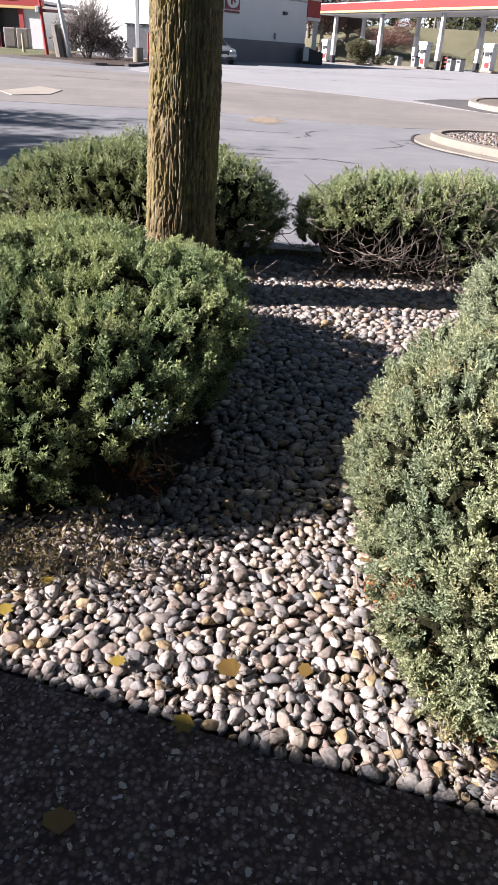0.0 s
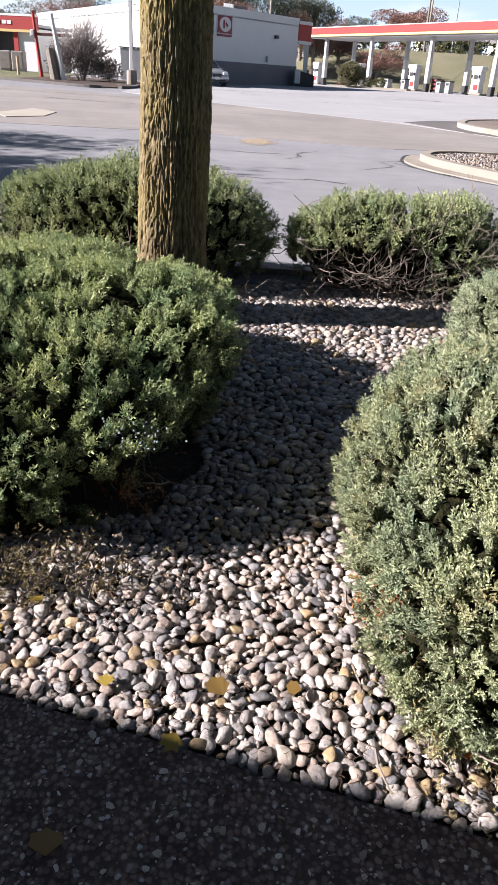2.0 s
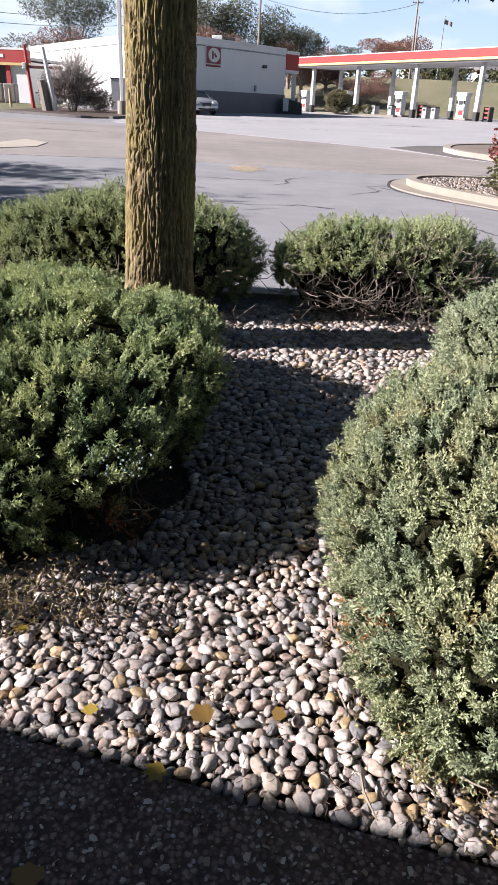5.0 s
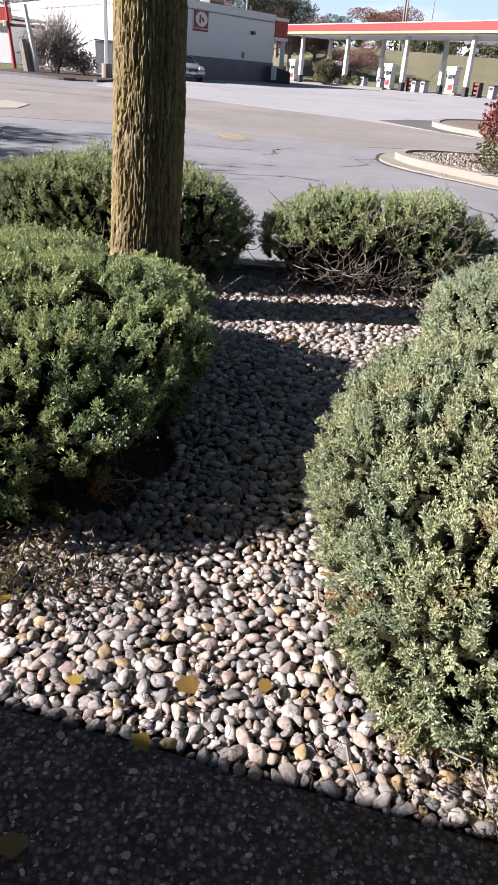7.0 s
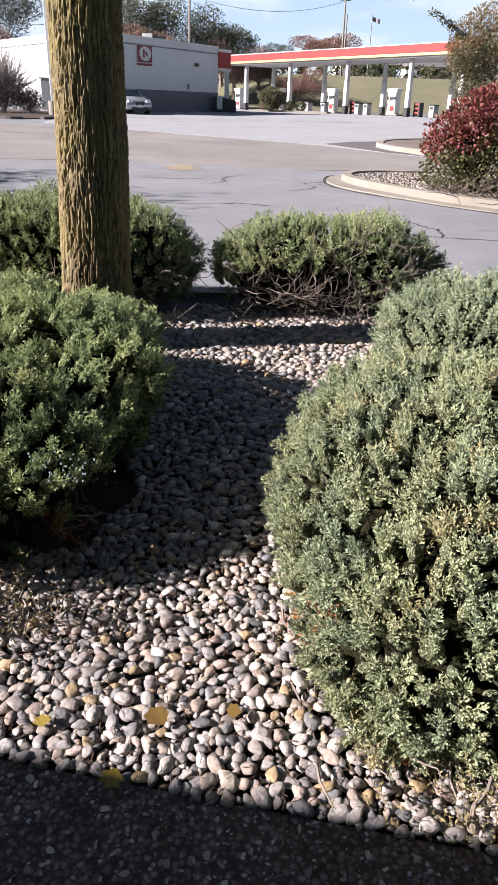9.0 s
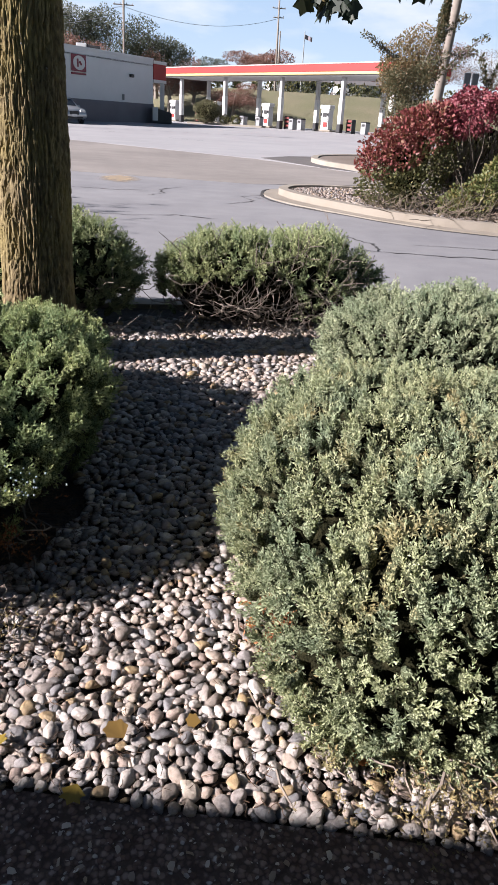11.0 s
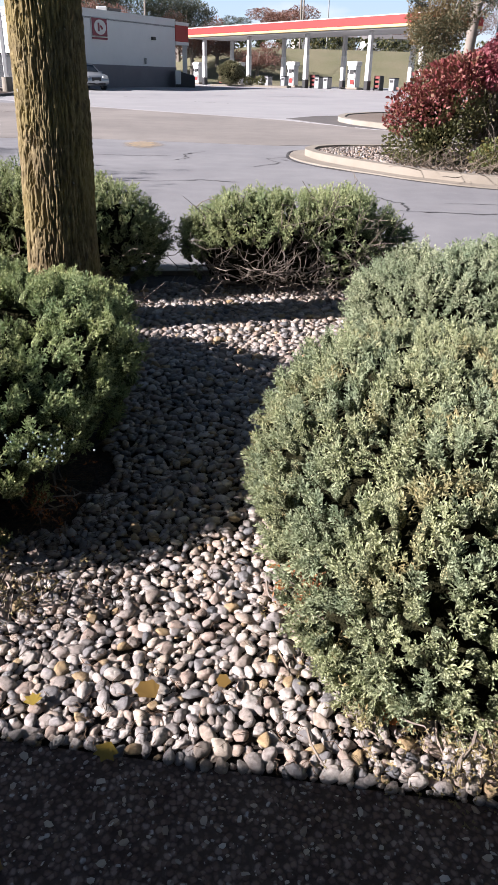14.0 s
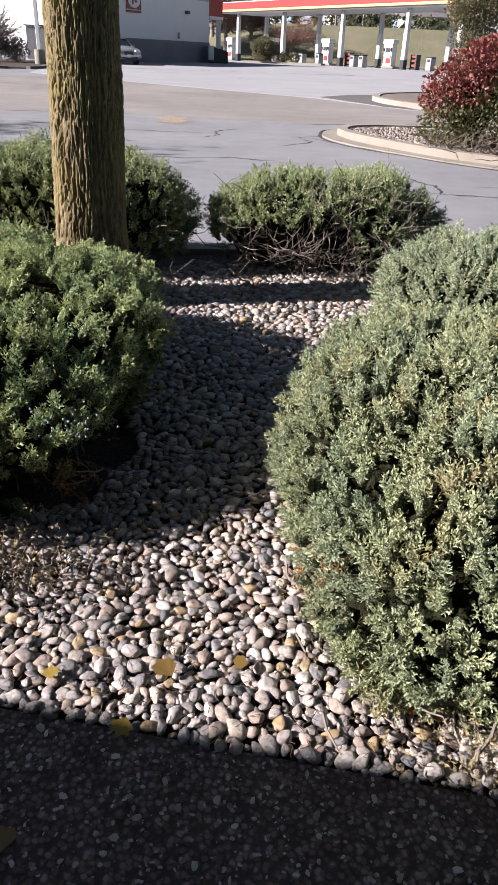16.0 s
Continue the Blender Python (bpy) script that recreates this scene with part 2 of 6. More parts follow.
def bark_look():
    m = Nodes("bark")
    at = m.where((6, 6, 2.6))
    n = m.noise(6.0, 6, 0.65, at)
    c = m.ramp(n, [(0.3, (0.045, 0.031, 0.015)), (0.48, (0.132, 0.098, 0.046)), (0.70, (0.245, 0.192, 0.100))])
    moss = m.ramp(m.noise(2.6, 4), [(0.42, 0.0), (0.68, 0.42)])
    c = m.mix(moss, c, (0.215, 0.172, 0.036))
    lichen = m.ramp(m.noise(15.0, 3), [(0.70, 0.0), (0.73, 0.85)])
    c = m.mix(lichen, c, (0.374, 0.360, 0.317))
    return m.done(c, 0.9, m.noise(40.0, 5, 0.7, m.where((2, 2, 0.7))), 0.6, 0.008)


def asphalt_look(name, base, speck, scale, stain, rough=0.85, bump=0.35, chips=0.3, rare=0.55):
    m = Nodes(name)
    big = m.ramp(m.sum(m.noise(0.3, 4, 0.6), m.sum(m.noise(2.3, 4, 0.6), 0.5, "MULTIPLY")), [(0.55, 0.0), (0.95, 1.0)])
    c = m.mix(big, base, stain)
    streak = m.ramp(m.noise(1.0, 5, 0.6, m.where((0.25, 1.2, 1))), [(0.45, 0.0), (0.75, 0.35)])
    c = m.mix(streak, c, tuple(x * 0.72 for x in base))
    v = m.cells(scale)
    grit = m.ramp(v.outputs["Distance"], [(0.12, 1.0), (0.3, 0.0)])
    keep = m.ramp(m.noise(scale * 0.45, 2), [(rare, 0.0), (rare + 0.07, chips)])
    c = m.mix(m.sum(grit, keep, "MULTIPLY"), c, speck)
    return m.done(c, rough, m.sum(m.noise(scale * 1.5, 4), m.sum(grit, 0.3, "MULTIPLY")), bump, 0.006, Specular_IOR_Level=0.25)


def aggregate_look():
    """Old dark asphalt with its pebbles worn bare."""
    m = Nodes("worn_aggregate")
    shift = m.node("VectorMath", operation="ADD")
    m.put(shift.inputs[0], m.where())
    wob = m.node("TexNoise", Scale=60.0, Detail=2.0)
    m.put(wob.inputs["Vector"], m.where())
    grow = m.node("VectorMath", operation="SCALE", Scale=0.012)
    m.put(grow.inputs[0], wob.outputs["Color"])
    m.put(shift.inputs[1], grow.outputs[0])
    at = shift.outputs[0]
    v = m.cells(60.0, at=at)
    tone = m.node("SeparateColor", Color=v.outputs["Color"]).outputs[0]
    c = m.ramp(tone, [(0.0, (0.135, 0.090, 0.072)), (0.5, (0.205, 0.142, 0.116)), (0.8, (0.25, 0.180, 0.150)), (0.95, (0.33, 0.255, 0.22))])
    gap = m.ramp(v.outputs["Distance"], [(0.34, 0.0), (0.62, 0.85)])
    c = m.mix(gap, c, (0.066, 0.046, 0.038))
    big = m.cells(30.0, at=at)
    chip = m.sum(m.ramp(big.outputs["Distance"], [(0.17, 1.0), (0.24, 0.0)]), m.ramp(m.noise(17.0, 2), [(0.50, 0.0), (0.58, 0.85)]), "MULTIPLY")
    c = m.mix(chip, c, (0.612, 0.576, 0.547))
    c = m.mix(m.ramp(m.noise(7.0, 6, 0.7), [(0.40, 0.0), (0.66, 0.75)]), c, m.mix(1.0, c, (0.50, 0.42, 0.42), "MULTIPLY"))
    return m.done(c, 0.9, m.sum(m.sum(gap, -0.6, "MULTIPLY"), m.sum(chip, 0.5, "MULTIPLY")), 1.0, 0.008, Specular_IOR_Level=0.3)


def grass_look(name, a, b, c3):
    m = Nodes(name)
    c = m.mix(m.ramp(m.noise(0.25, 5), [(0.35, 0.0), (0.65, 1.0)]), a, b)
    c = m.mix(m.ramp(m.noise(4, 6, 0.7), [(0.45, 0.0), (0.7, 0.8)]), c, c3)
    return m.done(c, 0.95, m.noise(30.0, 4), 0.8, 0.05)


def soil_look():
    m = Nodes("soil")
    c = m.ramp(m.noise(30, 6, 0.7), [(0.3, (0.013, 0.009, 0.007)), (0.55, (0.036, 0.026, 0.019)), (0.75, (0.086, 0.061, 0.040))])
    return m.done(c, 0.95, m.noise(60.0, 5), 1.0, 0.02)


STONE_PIECE, STONE_REST = stone_look("river_stone", False, 0.07), stone_look("river_stone_bed", True)
JUNIPER_GREEN = evergreen("juniper_green", (0.200, 0.242, 0.092), (0.545, 0.575, 0.285), (0.36, 0.30, 0.14), 0.26, (0.155, 0.238, 0.125))
JUNIPER_PALE = evergreen("juniper_pale", (0.205, 0.235, 0.120), (0.520, 0.540, 0.325), (0.37, 0.29, 0.14), 0.34, (0.186, 0.246, 0.168))
JUNIPER_GREY = evergreen("juniper_grey", (0.215, 0.252, 0.145), (0.500, 0.525, 0.345), (0.25, 0.20, 0.11), 0.16, (0.190, 0.255, 0.165))
JUNIPER_FAR = evergreen("juniper_mid", (0.205, 0.245, 0.105), (0.510, 0.530, 0.290), (0.26, 0.20, 0.10), 0.22, (0.155, 0.225, 0.115))
JUNIPER_BROWN = foliage_look("juniper_browned", (0.165, 0.140, 0.070), (0.36, 0.29, 0.15), (0.24, 0.19, 0.09), 0.45)
JUNIPER_DEAD = foliage_look("juniper_dead", (0.20, 0.078, 0.032), (0.42, 0.20, 0.09), (0.28, 0.12, 0.055), 0.3)
# near-black: the shade deep inside the bushes is put into this colour
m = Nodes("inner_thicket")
SHADE_CORE = m.done(m.ramp(m.noise(34, 5, 0.7), [(0.4, (0.006, 0.007, 0.004)), (0.7, (0.030, 0.028, 0.015))]), 1.0, m.noise(50.0, 4), 1.0, 0.03, Specular_IOR_Level=0.0)
TWIG = plain("dead_twig", (0.195, 0.16, 0.13), 0.9, wear=0.5, scale=20, bump=0.5)
BARK = bark_look()
SOIL = soil_look()
SEALED = aggregate_look()
LOT = asphalt_look("worn_asphalt", (0.216, 0.215, 0.220), (0.331, 0.324, 0.317), 42.0, (0.155, 0.154, 0.163), 0.85, 0.3, 0.4)
LANE = asphalt_look("lane_asphalt", (0.230, 0.210, 0.193), (0.324, 0.302, 0.281), 42.0, (0.169, 0.154, 0.143), 0.85, 0.3, 0.4)
APRON = asphalt_look("apron_concrete", (0.295, 0.292, 0.295), (0.360, 0.353, 0.346), 30.0, (0.252, 0.248, 0.256), 0.8, 0.2, 0.3)
KERB = asphalt_look("kerb_concrete", (0.259, 0.234, 0.198), (0.331, 0.310, 0.274), 60.0, (0.187, 0.162, 0.130), 0.85, 0.3, 0.4)
PATCH = asphalt_look("patched_asphalt", (0.108, 0.101, 0.097), (0.180, 0.173, 0.166), 40.0, (0.079, 0.072, 0.072), 0.9, 0.3, 0.4)
TAR = asphalt_look("tar", (0.068, 0.066, 0.066), (0.086, 0.086, 0.086), 40.0, (0.032, 0.031, 0.031), 1.0, 0.2, 0.3)
MULCH = asphalt_look("mulch", (0.061, 0.043, 0.032), (0.115, 0.086, 0.065), 25.0, (0.040, 0.027, 0.020), 0.95, 0.8, 0.5)
PALE_SOIL = asphalt_look("pale_soil", (0.173, 0.144, 0.122), (0.245, 0.209, 0.180), 25.0, (0.122, 0.097, 0.079), 0.95, 0.8, 0.5)
GRASS = grass_look("grass", (0.083, 0.094, 0.036), (0.126, 0.112, 0.054), (0.061, 0.068, 0.025))
WHITE = plain("white_paint", (0.562, 0.562, 0.554), 0.55, wear=0.06, scale=0.6)
WALL_PAINT = plain("wall_paint", (0.605, 0.619, 0.626), 0.7, wear=0.07, scale=0.5)
PLINTH = plain("dark_plinth_paint", (0.144, 0.144, 0.162), 0.75, wear=0.15, scale=0.7)
RED = plain("red_sheet", (0.285, 0.014, 0.012), 0.6, wear=0.08, scale=0.5)
SIGN_RED = plain("sign_red", (0.166, 0.010, 0.030), 0.45, wear=0.05)
YELLOW = plain("cream_stripe", (0.518, 0.374, 0.158), 0.5, wear=0.06)
GREY_METAL = plain("grey_metal", (0.252, 0.259, 0.266), 0.5, 0.2, wear=0.2)
DARK = plain("dark_plastic", (0.022, 0.022, 0.024), 0.5, wear=0.2)
SOFFIT = plain("canopy_soffit", (0.418, 0.418, 0.425), 0.6, wear=0.08)
WOOD_POLE = plain("weathered_pole", (0.216, 0.187, 0.158), 0.9, wear=0.3, scale=5, bump=0.4)

# ---------------------------------------------------------------- ground
SLOPE, LOT_EDGE, TOP_Y = 0.0155, 6.25, 60.2


def rise(x, y):
    """Height of the ground: level at the bed, then gently up to the filling station."""
    return SLOPE * min(max(y - LOT_EDGE, 0.0), TOP_Y - LOT_EDGE)


def bed_edge(x):
    """The border between the pavement and the stones."""
    return 1.21 - 0.25 * x


def sheet(name, outline, lift, material, label, category, cut=()):
    """A flat piece of the setting that follows the rise of the ground."""
    bm = prism(outline, lambda x, y: rise(x, y) + lift - 0.02, lambda x, y: rise(x, y) + lift)
    return tagged(part(name, bm, material, None), label, category, kind="structure")


rows = [-400, -60, 0, 3, LOT_EDGE, 20, TOP_Y, 100, 300, 1500]
cols = [-1500, -200, -30, 30, 200, 1500]
V = np.array([(x, y, rise(x, y) - 0.045) for y in rows for x in cols])
T = []
for j in range(len(rows) - 1):
    for i in range(len(cols) - 1):
        a = j * len(cols) + i
        T += [(a, a + 1, a + len(cols) + 1), (a, a + len(cols) + 1, a + len(cols))]
tagged(part("ground", (V, np.array(T)), GRASS, None), "dry autumn grass and earth reaching to the horizon", "ground", kind="structure")

lot = [(-60, LOT_EDGE + 0.16), (60, LOT_EDGE + 0.16), (60, TOP_Y), (-60, TOP_Y)]
sheet("parking_lot", lot, 0.0, LOT, "worn grey asphalt of a parking lot", "pavement")
sheet("road", [(-40, 19.2), (-7, 18.2), (-1.7, 18.6), (2.7, 17.4), (7, 18.6), (30, 20.0), (30, 9.0), (9.0, 20.6), (6.4, 22.4), (4.1, 26.0),
               (-3.1, 32.2), (-10.0, 35.4), (-40, 47)], 0.006, LANE, "warm grey asphalt drive lane across the lot", "road")
sheet("apron", [(-3.1, 32.2), (4.1, 26.0), (6.4, 22.4), (9.0, 20.6), (40, 20), (60, TOP_Y - 0.3), (-9, TOP_Y - 0.3), (-7.5, 36.5)], 0.012,
      APRON, "pale concrete apron of the filling station", "pavement")
tagged(part("forecourt", prism([(-14, TOP_Y - 0.31), (70, TOP_Y - 0.31), (70, 100), (-14, 100)], 0.80, rise(0, 99) + 0.012), APRON, None),
       "pale concrete forecourt under the canopy", "pavement", kind="structure")
near_slab = [(-14, -14), (14, -14), (14, bed_edge(14)), (3.0, bed_edge(3.0)), (-3, bed_edge(-3)), (-14, bed_edge(-14))]
tagged(part("pavement", prism(near_slab, -0.06, 0.0), SEALED, None), "black sealed asphalt with pale grit beside the stones", "pavement", kind="structure")

# the soil of the bed, uneven
nx, ny = 90, 80
gx, gy = np.meshgrid(np.linspace(-4.5, 5.5, nx), np.linspace(-0.2, LOT_EDGE, ny))
gy = np.maximum(gy, bed_edge(gx))
gz = np.array([noise.noise((x * 3, y * 3, 0)) * 0.012 + noise.noise((x * 9, y * 9, 5)) * 0.006 for x, y in zip(gx.ravel(), gy.ravel())]) - 0.024
V = np.column_stack([gx.ravel(), gy.ravel(), gz])
a = (np.arange(ny - 1)[:, None] * nx + np.arange(nx - 1)).ravel()
T = np.concatenate([np.stack([a, a + 1, a + nx + 1], 1), np.stack([a, a + nx + 1, a + nx], 1)])
bed = tagged(part("planting_bed", (V, T), SOIL, None), "dark soil bed covered with rounded river stones", "bed", kind="structure")

# flush concrete edge between the bed and the lot
edge = [(x, LOT_EDGE + 0.07) for x in np.linspace(-14, 14, 8)]
tagged(part("kerb", band(edge, 0.17, lambda x, y: 0.0, 0.018, 0.06), KERB, None), "flush grey concrete edge of the planting bed", "kerb", kind="structure")

# cracks and sealed joints in the asphalt
cracks = [[(-2.2, 12.2), (-0.9, 11.9), (-0.1, 11.7), (0.6, 11.9), (1.3, 11.6)], [(2.3, 14.8), (2.9, 13.7), (3.4, 13.0), (4.4, 11.9), (6.0, 10.7)],
          [(0.2, 14.4), (0.5, 14.9), (0.45, 15.5), (0.9, 16.0)], [(1.6, 13.5), (2.3, 14.2), (2.0, 14.8), (2.9, 15.3)],
          [(2.6, 9.4), (3.6, 9.1), (4.8, 8.9)], [(3.9, 9.8), (5.2, 9.6), (6.5, 9.5)], [(-6, 14.4), (-4.4, 14.2), (-3.4, 14.0)],
          [(-1.4, 15.3), (-0.7, 15.1), (0.2, 15.2)], [(-9, 29), (-6.5, 28.2), (-3.5, 27.9)], [(-2.2, 42), (-0.8, 41.3)], [(1.4, 38.0), (3.2, 36.6)],
          [(-13, 33.5), (-9, 32.4), (-5, 31.6)], [(3.0, 10.5), (3.3, 9.8), (3.2, 9.2)]]
for k, line in enumerate(cracks):
    P = np.array(line, float)
    s = np.linspace(0, len(P) - 1, 5 * len(P))
    Q = np.column_stack([np.interp(s, np.arange(len(P)), P[:, i]) for i in (0, 1)]) + rng.normal(0, 0.03, (len(s), 2))
    w = rng.uniform(0.010, 0.042, len(s)) * (1.0 if P[0, 1] < 20 else 2.4)
    w[[0, -1]] = 0.008
    tagged(part("crack", band(Q, w, rise, 0.007 if P[0, 1] < 17 else 0.019), TAR, None), "dark tar-filled crack in the asphalt", "crack", kind="structure")

m = Nodes("faded_yellow")
m.done(m.mix(m.ramp(m.noise(7, 6, 0.7), [(0.35, 0.0), (0.6, 1.0)]), (0.259, 0.223, 0.180), (0.396, 0.288, 0.158)), 0.9)
at = m.where()
flat = m.node("VectorMath", operation="MULTIPLY")
m.put(flat.inputs[0], at), m.put(flat.inputs[1], Vector((1.7, 0.85, 0.0)))
far = m.node("VectorMath", operation="LENGTH")
m.put(far.inputs[0], flat.outputs[0])
worn = m.sum(far.outputs["Value"], m.sum(m.noise(3.0, 4, 0.6), -0.8, "MULTIPLY"))
m.put(m.bsdf.inputs["Alpha"], m.ramp(worn, [(0.0, 0.62), (0.40, 0.0)]))
bm = bmesh.new()
bmesh.ops.create_grid(bm, x_segments=4, y_segments=4, size=1.0, matrix=Matrix.Diagonal((0.95, 1.8, 1, 1)))
for v in bm.verts:
    v.co.z = rise(0, 17.3 + v.co.y) - rise(0, 17.3)
mark = part("paint_mark", bm, m.mat, None)
mark.matrix_basis = pose(-0.45, 17.3, rise(0, 17.3) + 0.012)
tagged(mark, "faded yellow paint patch on the asphalt", "road marking", kind="structure")
PALE_CONCRETE = asphalt_look("pale_concrete", (0.34, 0.31, 0.26), (0.40, 0.37, 0.32), 60.0, (0.28, 0.25, 0.21), 0.85, 0.3, 0.4)
sheet("concrete_patch", [(-7.8, 20.85), (-7.1, 19.8), (-6.36, 20.7), (-6.48, 22.24), (-7.44, 23.2)], 0.022, PALE_CONCRETE, "pale concrete slab let into the asphalt", "pavement")

# an unseen wall added behind the camera to shade the pavement at its foot
n = Vector((0.243, 0.970))
c = Vector((0.0, -0.605))
d = Vector((0.970, -0.243))
outline = [tuple(c + d * s - n * t) for s, t in ((-16, 0), (16, 0), (16, 8), (-16, 8))]
tagged(part("wall_south", prism(outline, -0.05, 2.6), PLINTH, None), "plain dark unseen wall added to shade the pavement", "wall", kind="structure")


# ---------------------------------------------------------------- stones
def stone_shapes(n, level, seed):
    """Rounded river stones, about 1 across."""
    r, out = np.random.default_rng(seed), []
    for k in range(n):
        bm = bmesh.new()
        bmesh.ops.create_icosphere(bm, subdivisions=level, radius=0.5)
        size = Vector((1.0, r.uniform(0.60, 0.92), r.uniform(0.33, 0.54)))
        off = Vector(r.uniform(0, 50, 3))
        cuts = [(Vector(r.normal(size=3)).normalized(), r.uniform(0.25, 0.40)) for _ in range(13)]
        for v in bm.verts:
            p = v.co.normalized() * 0.5
            for way, far in cuts:
                over = p.dot(way) - far
                if over > 0:
                    p -= way * over * 0.93
            lump = 1 + 0.12 * noise.noise(p * 3.4 + off) + 0.05 * noise.noise(p * 11 + off)
            v.co = Vector((p.x * size.x, p.y * size.y, p.z * size.z)) * lump * 1.22
        V = np.array([v.co for v in bm.verts])
        T = np.array([[v.index for v in f.verts] for f in bm.faces])
        bm.free()
        out.append((V, T))
    return out


# bare needle-covered soil under the bushes: centres and half sizes
BUSH_FEET = [((-1.10, 3.17), (0.88, 1.05)), ((1.365, 2.06), (0.70, 0.72)), ((2.18, 4.35), (0.6, 0.3)), ((-0.99, 5.9), (1.0, 0.30)), ((1.1, 5.95), (0.85, 0.25))]


def spread(area, radii, seed, tries):
    """Places and radii of stones that just touch, over an area given by a test."""
    r = np.random.default_rng(seed)
    P = r.uniform((area[0], area[2]), (area[1], area[3]), (tries, 2))
    R = radii[0] + (radii[1] - radii[0]) * r.beta(1.6, 2.6, tries)
    R *= 1 + 0.38 * np.clip((P[:, 1] - 1.9) / 1.2, 0, 1)
    order = np.argsort(-R[: tries // 4])
    P[: tries // 4], R[: tries // 4] = P[order], R[order]
    ok = (P[:, 1] > bed_edge(P[:, 0]) + R * 0.35) & (P[:, 1] < 5.85)
    for (x, y), (sx, sy) in BUSH_FEET:
        ok &= ((P[:, 0] - x) / sx) ** 4 + ((P[:, 1] - y) / sy) ** 4 > 1 + 0.25 * np.sin(9 * P[:, 0]) * np.sin(11 * P[:, 1])
    P, R = P[ok], R[ok]
    keep = thin_out(P, 2 * R * 0.71)
    return P[keep], R[keep]


r = np.random.default_rng(21)
P, R = spread((-2.4, 3.0, 0.4, 5.85), (0.0100, 0.0285), 22, 120000)
Z = r.uniform(-0.004, 0.010, len(P)) + R * 0.20
P2, R2 = spread((-1.3, 2.2, 0.6, 5.5), (0.010, 0.021), 23, 45000)
near = (P[:, 0] > -0.55) & (P[:, 0] < 0.62) & (P[:, 1] < 1.60)
order = np.argsort(P[:, 1] + 0.25 * P[:, 0] + np.where(near, 0, 100))
singles = set(order[:300].tolist())
shapes_fine, shapes_rough = stone_shapes(14, 2, 31), stone_shapes(14, 2, 31)
stone_meshes = []
for v, t in shapes_fine:
    me = mesh_of("stone", v, t, True)
    me.materials.append(STONE_PIECE)
    stone_meshes.append(me)
rest = np.array([i for i in range(len(P)) if i not in singles])
tilt = np.column_stack([r.normal(0, 0.2, len(P)), r.normal(0, 0.2, len(P)), np.ones(len(P))])
M = frames(tilt, r)
P_STONE, R_STONE, Z_STONE, M_STONE = P.copy(), R.copy(), Z.copy(), M.copy()
STONES = [(int(i), int(r.integers(0, 14))) for i in sorted(singles)]


def stuff(name, data, material, label, category, parent=None, is_smooth=False):
    ob = part(name, mesh_of(name, *data, is_smooth), material, parent)
    if parent is None:
        tagged(ob, label, category, kind="stuff")
    else:
        ob["kind"], ob["label"] = "stuff", label
    return ob


clear = rest[(P[rest, 1] < 2.0) & (P[rest, 0] > -0.9) & (P[rest, 0] < 0.95)]
beyond = rest[~((P[rest, 1] < 2.0) & (P[rest, 0] > -0.9) & (P[rest, 0] < 0.95))]
shapes_far = stone_shapes(14, 1, 31)
all_rest = [scatter(shapes_rough, np.column_stack([P[clear], Z[clear]]), tilt[clear], R[clear] * 2.52, r),
            scatter(shapes_far, np.column_stack([P[beyond], Z[beyond]]), tilt[beyond], R[beyond] * 2.52, r),
            scatter(shapes_far, np.column_stack([P2, np.full(len(P2), 0.001)]), np.column_stack([r.normal(0, 0.5, (len(P2), 2)), np.ones(len(P2))]), R2 * 2.1, r)]
stuff("river_stones", join(all_rest), STONE_REST, "pale rounded river stones covering the bed", "stones", bed, True)

# needles, twigs and chips lying among the stones and on the pavement
L = []
q = r.uniform((-1.2, 1.1), (1.3, 5.6), (5200, 2))
q = q[q[:, 1] > bed_edge(q[:, 0]) + 0.02]
q = np.concatenate([q, r.normal((-0.55, 2.45), (0.33, 0.36), (2400, 2))])
for x, y in q:
    a, s = r.uniform(0, 6.28), r.uniform(0.008, 0.03)
    z = r.uniform(0.002, 0.028)
    L.append(tube([(x, y, z), (x + s * math.cos(a), y + s * math.sin(a), z + r.normal(0, 0.006)), (x + 2 * s * math.cos(a + 0.3), y + 2 * s * math.sin(a + 0.3), z)],
                  [0.0012, 0.0011, 0.0006], 3))
stuff("needle_litter", join(L), plain("litter", (0.115, 0.068, 0.040), 0.9, wear=0.4, scale=30), "dry brown needles and twigs among the stones", "litter")
chip = [(v * (1, 0.8, 0.5), t) for v, t in stone_shapes(4, 1, 77)]
q = r.uniform((-1.2, 0.5), (1.6, 1.5), (3000, 2))
q = q[q[:, 1] < bed_edge(q[:, 0]) - 0.01]
stuff("grit", scatter(chip, np.column_stack([q, np.full(len(q), 0.001)]), np.column_stack([r.normal(0, 0.15, (len(q), 2)), np.ones(len(q))]),
                      0.004 + 0.014 * r.random(len(q)) ** 2.5, r), plain("grit", (0.50, 0.44, 0.39), 0.5, wear=0.75, scale=25), "pale grit on the dark asphalt", "grit")


